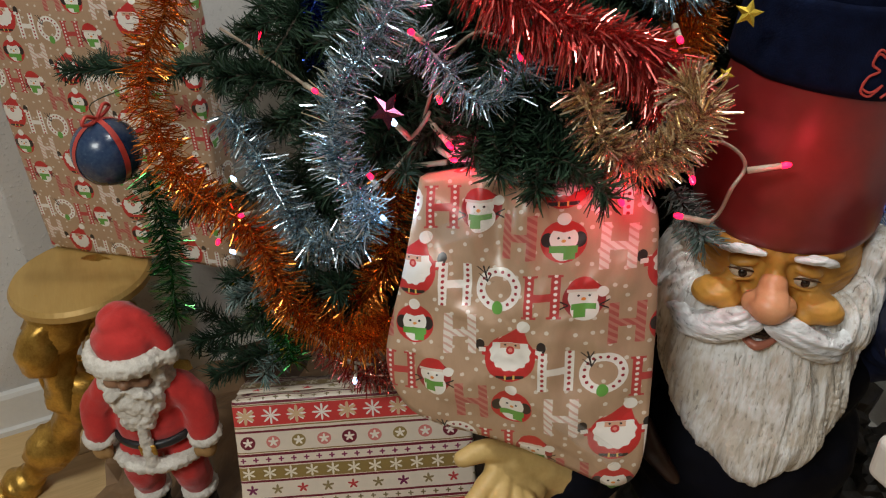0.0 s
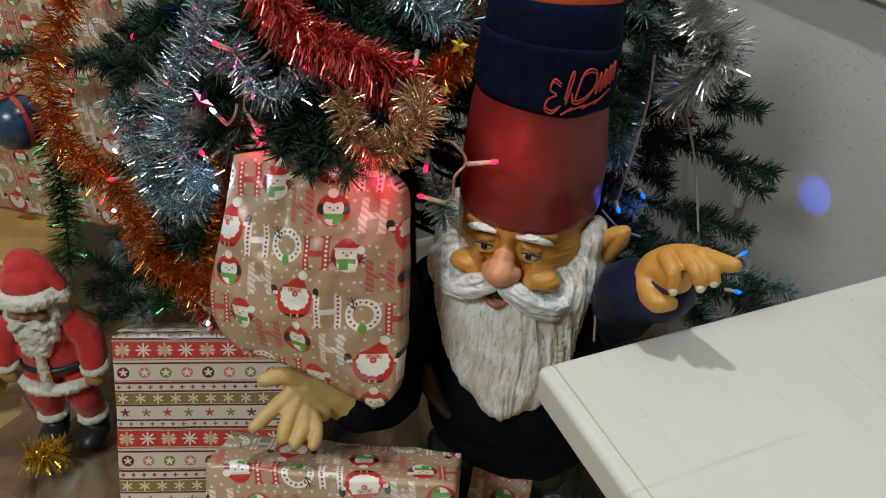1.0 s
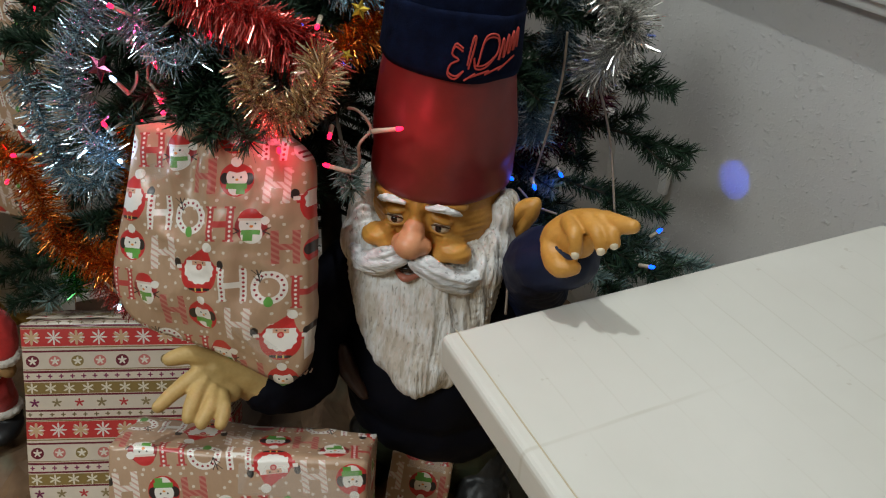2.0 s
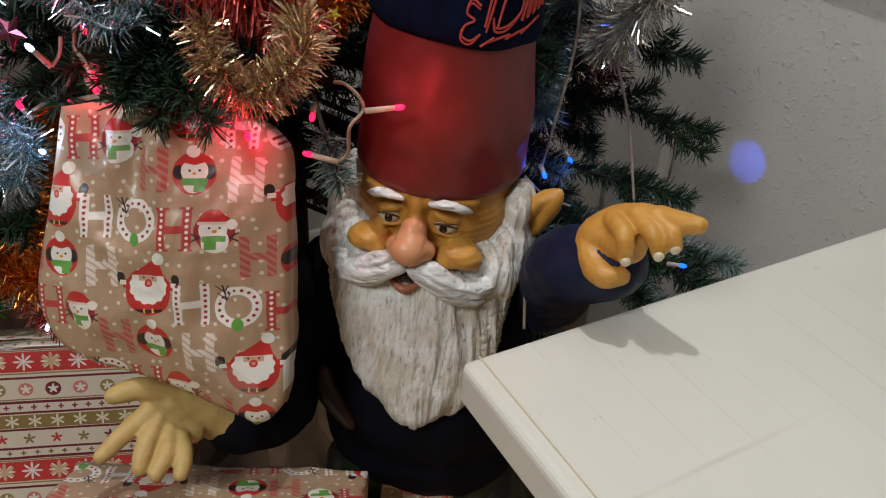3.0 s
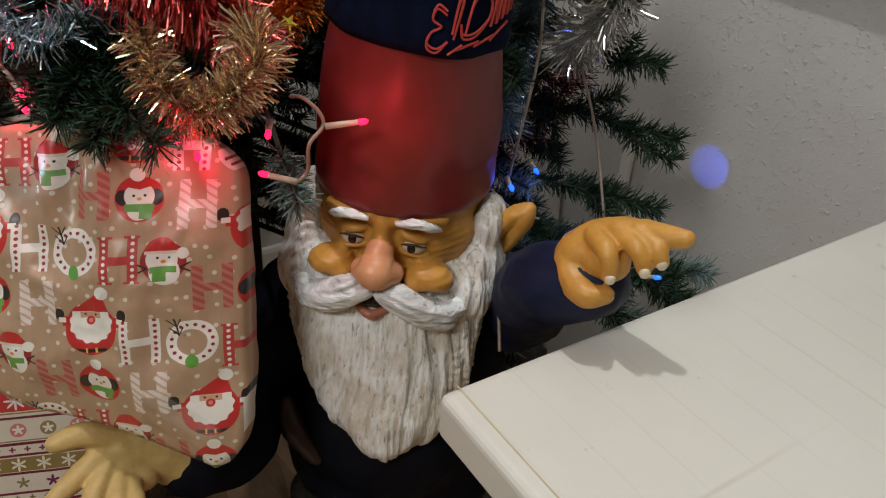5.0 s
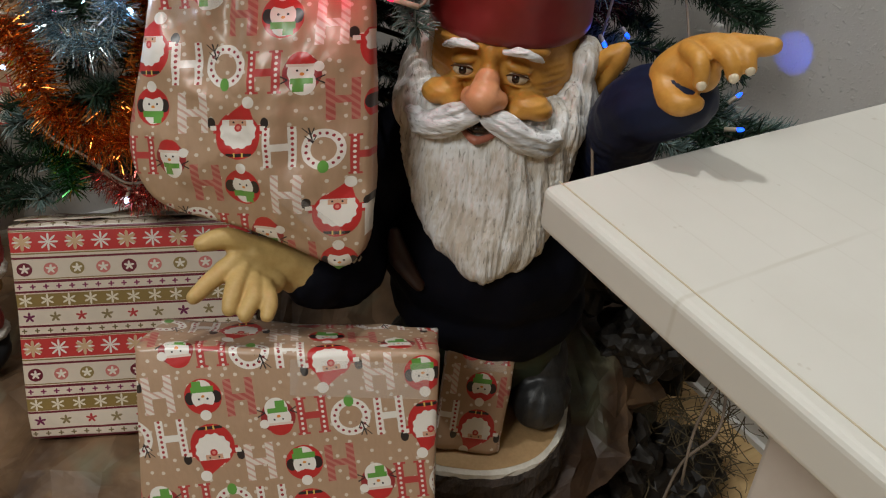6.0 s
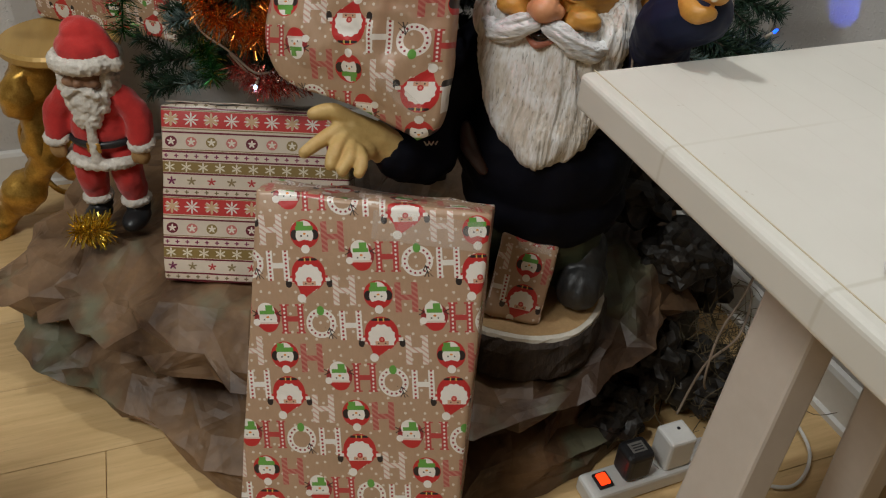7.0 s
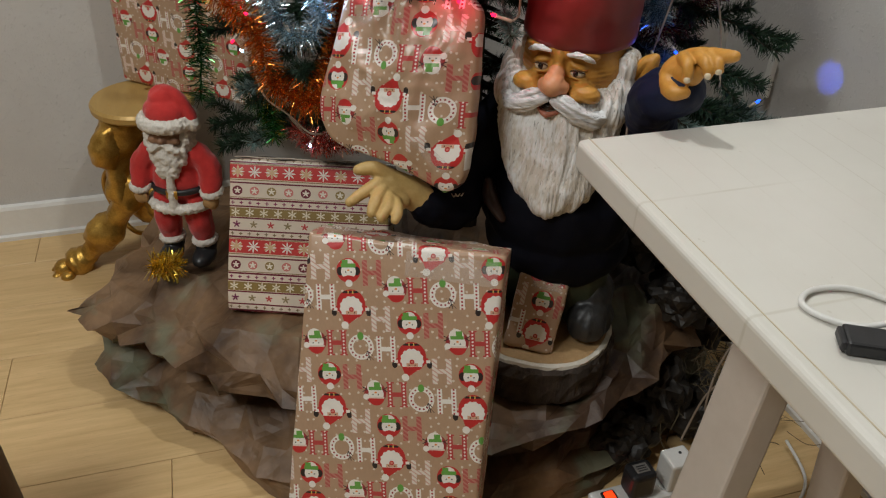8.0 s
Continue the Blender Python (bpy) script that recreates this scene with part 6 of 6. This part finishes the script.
# ---- brown paper ground, log and floor clutter ----
SHEET = [
    [(-1.02, 0.20, 0.200), (-0.84, 0.10, 0.204), (-0.690, 0.035, 0.192), (-0.640, -0.050, 0.150), (-0.640, -0.020, 0.085), (-0.610, -0.020, 0.030), (-0.640, -0.020, 0.002)],
    [(-0.98, 0.40, 0.215), (-0.80, 0.24, 0.214), (-0.590, 0.080, 0.208), (-0.545, 0.020, 0.165), (-0.560, 0.055, 0.100), (-0.505, 0.040, 0.045), (-0.500, 0.070, 0.002)],
    [(-0.92, 0.55, 0.250), (-0.66, 0.36, 0.235), (-0.490, 0.185, 0.222), (-0.430, 0.125, 0.185), (-0.450, 0.165, 0.110), (-0.390, 0.150, 0.055), (-0.380, 0.215, 0.002)],
    [(-0.86, 0.66, 0.265), (-0.55, 0.50, 0.262), (-0.355, 0.300, 0.250), (-0.290, 0.255, 0.190), (-0.310, 0.290, 0.110), (-0.235, 0.250, 0.050), (-0.190, 0.300, 0.002)],
    [(-0.84, 0.76, 0.27), (-0.48, 0.62, 0.265), (-0.240, 0.460, 0.250), (-0.165, 0.430, 0.185), (-0.180, 0.450, 0.110), (-0.115, 0.420, 0.050), (-0.090, 0.430, 0.002)],
    [(-0.82, 0.86, 0.27), (-0.46, 0.74, 0.262), (-0.150, 0.630, 0.222), (-0.045, 0.615, 0.195), (-0.085, 0.640, 0.115), (-0.030, 0.640, 0.050), (-0.010, 0.650, 0.002)],
    [(-0.78, 0.98, 0.27), (-0.46, 0.88, 0.255), (-0.110, 0.810, 0.208), (-0.020, 0.830, 0.200), (-0.070, 0.840, 0.115), (-0.045, 0.850, 0.050), (-0.030, 0.850, 0.002)],
    [(-0.72, 1.10, 0.27), (-0.44, 1.02, 0.265), (-0.150, 0.960, 0.275), (-0.080, 0.985, 0.225), (-0.110, 0.990, 0.135), (-0.085, 1.000, 0.060), (-0.085, 0.990, 0.002)],
    [(-0.66, 1.22, 0.26), (-0.44, 1.15, 0.25), (-0.210, 1.070, 0.285), (-0.150, 1.095, 0.215), (-0.185, 1.100, 0.135), (-0.160, 1.110, 0.060), (-0.170, 1.100, 0.002)],
    [(-0.62, 1.34, 0.22), (-0.46, 1.30, 0.21), (-0.300, 1.210, 0.200), (-0.260, 1.235, 0.150), (-0.280, 1.240, 0.090), (-0.260, 1.250, 0.045), (-0.270, 1.250, 0.002)],
]


fold_dice = random.Random(5)
FOLDS = []
for how_many, freq, amount in ((2, 3.6, 0.026), (3, 8.0, 0.018), (4, 19.0, 0.0085), (4, 44.0, 0.0026)):
    for _ in range(how_many):
        way = Vector((fold_dice.gauss(0, 1), fold_dice.gauss(0, 1), fold_dice.gauss(0, 1.2))).normalized()
        FOLDS.append((way, freq * fold_dice.uniform(0.8, 1.25), fold_dice.random(), amount))


def creased(p):
    """Sharp crumple: long folds, and ridges where cells of a foam meet."""
    out = 0.0
    for way, freq, phase, amount in FOLDS:
        q = p.dot(way) * freq + phase + 0.22 * noise.noise(p * 4 + way * 3)
        zig = 2 * abs(q - math.floor(q + 0.5))
        out += amount * (zig - 0.5) * (0.55 + 0.9 * max(0.0, 0.5 + noise.noise(p * 6 + way * 9)))
    return out


def rock_paper():
    across, down = 4, 3
    dice = random.Random(12)
    lines = []
    for profile in SHEET:
        pts = [Vector(p) for p in profile]
        inward = (pts[1] - pts[3]) * Vector((1, 1, 0))
        pts[4] += inward.normalized() * 0.055
        line = []
        for a, b in zip(pts, pts[1:]):
            line += [a.lerp(b, k / down) for k in range(down)]
        lines.append(line + [pts[-1]])
    rows = [spline([line[j] for line in lines], across) for j in range(len(lines[0]))]
    bm = bmesh.new()
    grid = [[bm.verts.new(p) for p in row] for row in rows]
    for a, b in zip(grid, grid[1:]):
        for k in range(len(a) - 1):
            if dice.random() < 0.5:
                bm.faces.new((a[k], b[k], b[k + 1]))
                bm.faces.new((a[k], b[k + 1], a[k + 1]))
            else:
                bm.faces.new((a[k], b[k], a[k + 1]))
                bm.faces.new((b[k], b[k + 1], a[k + 1]))
    bm.normal_update()
    moves = []
    for v in bm.verts:
        fade = min(1.0, v.co.z / 0.05)
        slide = Vector((dice.uniform(-1, 1), dice.uniform(-1, 1), 0)) * 0.016
        moves.append((v.normal * (0.65 * creased(v.co) + dice.gauss(0, 0.0022)) + slide) * (0.15 + 0.85 * fade))
    for v, d in zip(bm.verts, moves):
        v.co += d
    # each facet keeps its flat middle and gets small crinkles of its own
    bmesh.ops.subdivide_edges(bm, edges=bm.edges[:], cuts=3, use_grid_fill=True)
    bm.normal_update()
    crinkle = [v.normal * (0.0065 * (abs(noise.noise(v.co * 17)) - 0.2) + 0.0035 * (abs(noise.noise(v.co * 41)) - 0.2)) for v in bm.verts]
    for v, d in zip(bm.verts, crinkle):
        v.co += d
        v.co.z = max(v.co.z, 0.0015)
    ob = mesh_object("rock_paper", bm, PAPER)
    mod = ob.modifiers.new("thickness", "SOLIDIFY")
    mod.thickness, mod.offset = 0.0012, 0
    return tagged(ob, "crumpled brown rock-printed paper draped over a low stand", "crumpled paper")


def paper_flap():
    """A loose corner of the paper lying out over the boards."""
    bm = bmesh.new()
    rows = []
    for j in range(9):
        t = j / 8
        a, b = Vector((-0.425, 0.200, 0.004)).lerp(Vector((-0.16, 0.330, 0.004)), t), Vector((-0.400, 0.235, 0.060)).lerp(Vector((-0.20, 0.37, 0.075)), t)
        rows.append([bm.verts.new(a.lerp(b, k / 6) + Vector((0.012 * math.sin(k), 0, 0)) + 0.010 * noise.noise_vector(a.lerp(b, k / 6) * 22) * (k / 6)) for k in range(7)])
    for a, b in zip(rows, rows[1:]):
        for k in range(6):
            bm.faces.new((a[k], a[k + 1], b[k + 1], b[k]))
    for v in bm.verts:
        v.co.z = max(v.co.z, 0.002)
    ob = mesh_object("paper_corner", bm, PAPER)
    mod = ob.modifiers.new("thickness", "SOLIDIFY")
    mod.thickness = 0.0012
    return tagged(ob, "loose torn corner of crumpled brown paper on the floor", "crumpled paper")


def stand():
    """The low stand under the paper, which carries statue, doll and gifts."""
    ob = thing("low_stand", pose(0, 0, 0), "dark wooden low stand hidden under crumpled brown paper", "stand")
    part("deck", cuboid((0.50, 0.30, 0.02), (-0.74, 0.50, 0.225), 0.004), DARKWOOD, ob)
    part("deck", cuboid((0.46, 0.42, 0.02), (-0.42, 0.86, 0.215), 0.004), DARKWOOD, ob)
    for x, y in ((-0.95, 0.40), (-0.55, 0.60), (-0.60, 1.02), (-0.24, 0.72), (-0.24, 1.02)):
        part("leg", cuboid((0.04, 0.04, 0.205), (x, y, 0.1025), 0.003), DARKWOOD, ob)


def log_slice():
    ob = thing("log_slice", pose(-0.200, 0.810, 0.243), "thick slice of log with dark bark under the gnome statue", "log slice")
    rng = random.Random(3)
    steps = 72
    shape = [0.128 + 0.006 * noise.noise(Vector((math.cos(k * 2 * math.pi / steps) * 2, math.sin(k * 2 * math.pi / steps) * 2, 0))) for k in range(steps)]

    def ringed(levels, wobble):
        bm = bmesh.new()
        rings = []
        for scale, z in levels:
            rings.append([bm.verts.new((shape[k] * scale * math.cos(k * 2 * math.pi / steps) * (1 + wobble * rng.uniform(-1, 1)), shape[k] * scale * math.sin(k * 2 * math.pi / steps) * (1 + wobble * rng.uniform(-1, 1)), z + wobble * 0.06 * rng.uniform(-1, 1))) for k in range(steps)])
        for a, b in zip(rings, rings[1:]):
            for k in range(steps):
                bm.faces.new((a[k], a[(k + 1) % steps], b[(k + 1) % steps], b[k]))
        bm.faces.new(rings[0][::-1]), bm.faces.new(rings[-1])
        return bm

    part("bark", ringed([(0.97, -0.030), (1.03, -0.024), (1.05, -0.006), (1.03, 0.012), (1.05, 0.030), (1.03, 0.044), (1.0, 0.051)], 0.030), BARK, ob, "dark ridged bark")
    part("sapwood", ringed([(0.90, 0.046), (1.000, 0.0505), (0.990, 0.0562), (0.945, 0.0582)], 0.012), CREAM, ob, "pale chipped sapwood rim")
    part("cut_face", ringed([(0.90, 0.050), (0.935, 0.0590), (0.5, 0.0600)], 0.003), CUTWOOD, ob, "ochre sawn face")
    return ob


def rock(place, size, seed):
    bm = bmesh.new()
    bmesh.ops.create_icosphere(bm, subdivisions=4, radius=1)
    for v in bm.verts:
        d = noise.voronoi(v.co * 1.6 + Vector((seed, 0, 0)))[0]
        v.co *= 0.78 + 0.5 * (d[1] - d[0]) + 0.10 * noise.noise(v.co * 4 + Vector((seed, 2, 1)))
        v.co = Vector((v.co.x * size[0], v.co.y * size[1], v.co.z * size[2]))
    ob = mesh_object("crumpled_rock", bm, SHADED_ROCK)
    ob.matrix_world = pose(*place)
    return tagged(ob, "dark crumpled paper rock piled beside the statue, colour deepened for the shade", "paper rock", "paper rocks by the wall")


def straw_nest():
    rng = random.Random(9)
    bm = bmesh.new()
    for k in range(420):
        c = Vector((rng.gauss(-0.135, 0.050), rng.gauss(1.180, 0.050), 0.02 + abs(rng.gauss(0.0, 0.085))))
        if c.x < -0.26:
            continue
        way = Vector((rng.uniform(-1, 1), rng.uniform(-1, 1), rng.uniform(-0.7, 0.7))).normalized()
        long = rng.uniform(0.03, 0.085)
        bend = Vector((rng.uniform(-1, 1), rng.uniform(-1, 1), rng.uniform(-1, 1))) * long * 0.25
        line = spline([c - way * long / 2, c + bend, c + way * long / 2], 4)
        for p in line:
            p.z = max(p.z, 0.004)
        tube(line, rng.uniform(0.0005, 0.0011), 4, bm)
    ob = mesh_object("dry_straw", bm, STRAW)
    return tagged(ob, "loose heap of dry straw and twigs by the wall", "straw", kind="stuff")


def power_strip():
    ob = thing("power_strip", pose(0.009, 0.904, 0.0, 0, 0, 92), "white power strip with a lit red switch on the floor", "power strip")
    part("body", cuboid((0.30, 0.052, 0.036), (0.10, 0, 0.018), 0.006), WHITE_PLASTIC, ob)
    sw = part("switch_frame", cuboid((0.026, 0.030, 0.006), (-0.018, 0, 0.0385), 0.002), BLACK, ob, "black switch frame")
    part("switch", cuboid((0.018, 0.022, 0.006), (-0.018, 0, 0.042), 0.002), SWITCH_GLOW, sw, "lit red rocker switch")
    for k in range(3):
        part("socket", lathe([(0.019, 0.036), (0.019, 0.0375), (0.016, 0.0372), (0.015, 0.0362)], 24, centre=(0.045 + 0.055 * k, 0, 0)), WHITE_PLASTIC, ob)
    return ob


def plug_adapter():
    ob = thing("black_adapter", pose(0.006, 0.940, 0.037, 0, 0, 92), "black plug-in power adapter with a grey label on a power strip", "adapter")
    bm = cuboid((0.050, 0.044, 0.060), (0, 0, 0.031), 0.010, 3)
    part("body", bm, BLACK, ob)
    lab = part("label_plate", cuboid((0.026, 0.020, 0.001), (0, 0, 0.0612), 0.0003), GREY, ob, "grey printed label")
    for k in range(3):
        part("print_bar", cuboid((0.018, 0.0022, 0.0006), (0, -0.006 + 0.005 * k, 0.0619)), BLACK, lab)
    part("plug_neck", cuboid((0.036, 0.030, 0.004), (0, 0, 0.0005), 0.001), BLACK, ob)


def white_box():
    ob = thing("white_adapter", pose(0.003, 1.004, 0.037, 0, 0, 92), "white square power adapter with a small dark hole", "adapter")
    part("body", cuboid((0.050, 0.046, 0.066), (0.012, 0, 0.034), 0.005, 2), WHITE_PLASTIC, ob)
    part("hole", lathe([(0.0030, 0.0), (0.0030, 0.0008)], 12, centre=(0.018, 0.006, 0.0668)), BLACK, ob, "small dark hole")


def cables():
    for k, pts in enumerate(([(-0.055, 1.06, 0.07), (-0.07, 1.10, 0.16), (-0.05, 1.13, 0.24), (-0.12, 1.20, 0.26), (-0.20, 1.24, 0.20)], [(-0.09, 1.15, 0.06), (-0.06, 1.10, 0.14), (-0.08, 1.12, 0.22), (-0.10, 1.17, 0.30), (-0.13, 1.21, 0.42)], [(0.02, 1.16, 0.012), (0.06, 1.12, 0.02), (0.10, 1.20, 0.012), (0.05, 1.28, 0.010), (-0.04, 1.30, 0.02)])):
        ob = mesh_object("cable", tube(spline(pts, 10), 0.0022 if k < 2 else 0.0032, 8), WHITE_PLASTIC if k == 2 else WIRE, smooth=True)
        tagged(ob, "thin pale cable curling up beside the table leg" if k < 2 else "white cable curled on the floor", "cable", "cables by the table")


def table_gadget():
    ob = thing("black_cable_box", pose(0.410, 0.800, 0.7505, 0, 0, 62), "black plastic gadget box lying on the white table", "gadget")
    part("body", cuboid((0.17, 0.030, 0.014), (0.085, 0.0, 0.0075), 0.003, 2), BLACK, ob)
    part("end_cap", cuboid((0.008, 0.025, 0.010), (0.0, 0.0, 0.0075), 0.002, 2), BLACK, ob)
    part("lead", tube(spline([(0.04, -0.02, 0.008), (0.07, -0.06, 0.006), (0.14, -0.11, 0.006), (0.22, -0.14, 0.006)], 8), 0.005, 8), BLACK, ob, smooth=True)
    z = 0.7545
    wire = mesh_object("charging_cable", tube(spline([(0.470, 0.905, z), (0.400, 0.900, z), (0.350, 0.868, z), (0.338, 0.828, z), (0.352, 0.802, z), (0.375, 0.806, z), (0.400, 0.826, z + 0.004), (0.420, 0.846, z + 0.022)], 10), 0.0030, 8), WHITE_PLASTIC, smooth=True)
    tagged(wire, "white charging cable looped on the table beside a black gadget", "cable")


def wall_board():
    ob = thing("pale_board", pose(-0.605, 1.352, 0.236, 4, 0, 0), "pale painted board leaning on the wall behind the tree", "board")
    part("panel", cuboid((0.11, 0.016, 0.46), (0, 0, 0.23), 0.003), BOARD, ob)
    bm = cuboid((0.018, 0.012, 0.095), (0.155, -0.012, 0.385), 0.003)
    white = mesh_object("wall_clip", bm, WHITE_PLASTIC)
    white.matrix_world = pose(-0.605, 1.385, 0.236)
    tagged(white, "white plastic clip fixed to the plastered wall", "clip")


def chair_leg():
    ob = thing("chair", pose(-0.135, -0.085, 0), "dark stained wooden chair beside the paper-covered stand", "chair")
    part("leg", tube(spline([(0.0, 0.0, 0.0), (0.0, -0.005, 0.24), (0.0, -0.01, 0.46)], 6), 0.019, 10), DARKWOOD, ob, smooth=True)
    for x, y in ((0.36, -0.12), (-0.04, -0.36), (0.32, -0.48)):
        part("leg", tube(spline([(x, y, 0.0), (x, y, 0.24), (x, y, 0.46)], 6), 0.019, 10), DARKWOOD, ob, smooth=True)
    part("seat", cuboid((0.42, 0.42, 0.03), (0.16, -0.24, 0.462), 0.008), DARKWOOD, ob)


rock_paper()
paper_flap()
stand()
log_slice()
# the last three rocks are added to darken the shaded corner by the table
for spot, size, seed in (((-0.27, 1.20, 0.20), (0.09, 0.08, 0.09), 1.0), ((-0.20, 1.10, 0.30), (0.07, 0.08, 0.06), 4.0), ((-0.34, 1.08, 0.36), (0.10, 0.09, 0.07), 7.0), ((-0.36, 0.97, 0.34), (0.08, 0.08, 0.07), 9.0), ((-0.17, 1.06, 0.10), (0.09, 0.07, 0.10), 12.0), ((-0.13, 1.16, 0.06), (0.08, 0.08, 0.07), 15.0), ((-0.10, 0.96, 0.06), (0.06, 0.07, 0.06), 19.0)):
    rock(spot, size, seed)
straw_nest()
power_strip()
plug_adapter()
white_box()
cables()
table_gadget()
wall_board()
chair_leg()
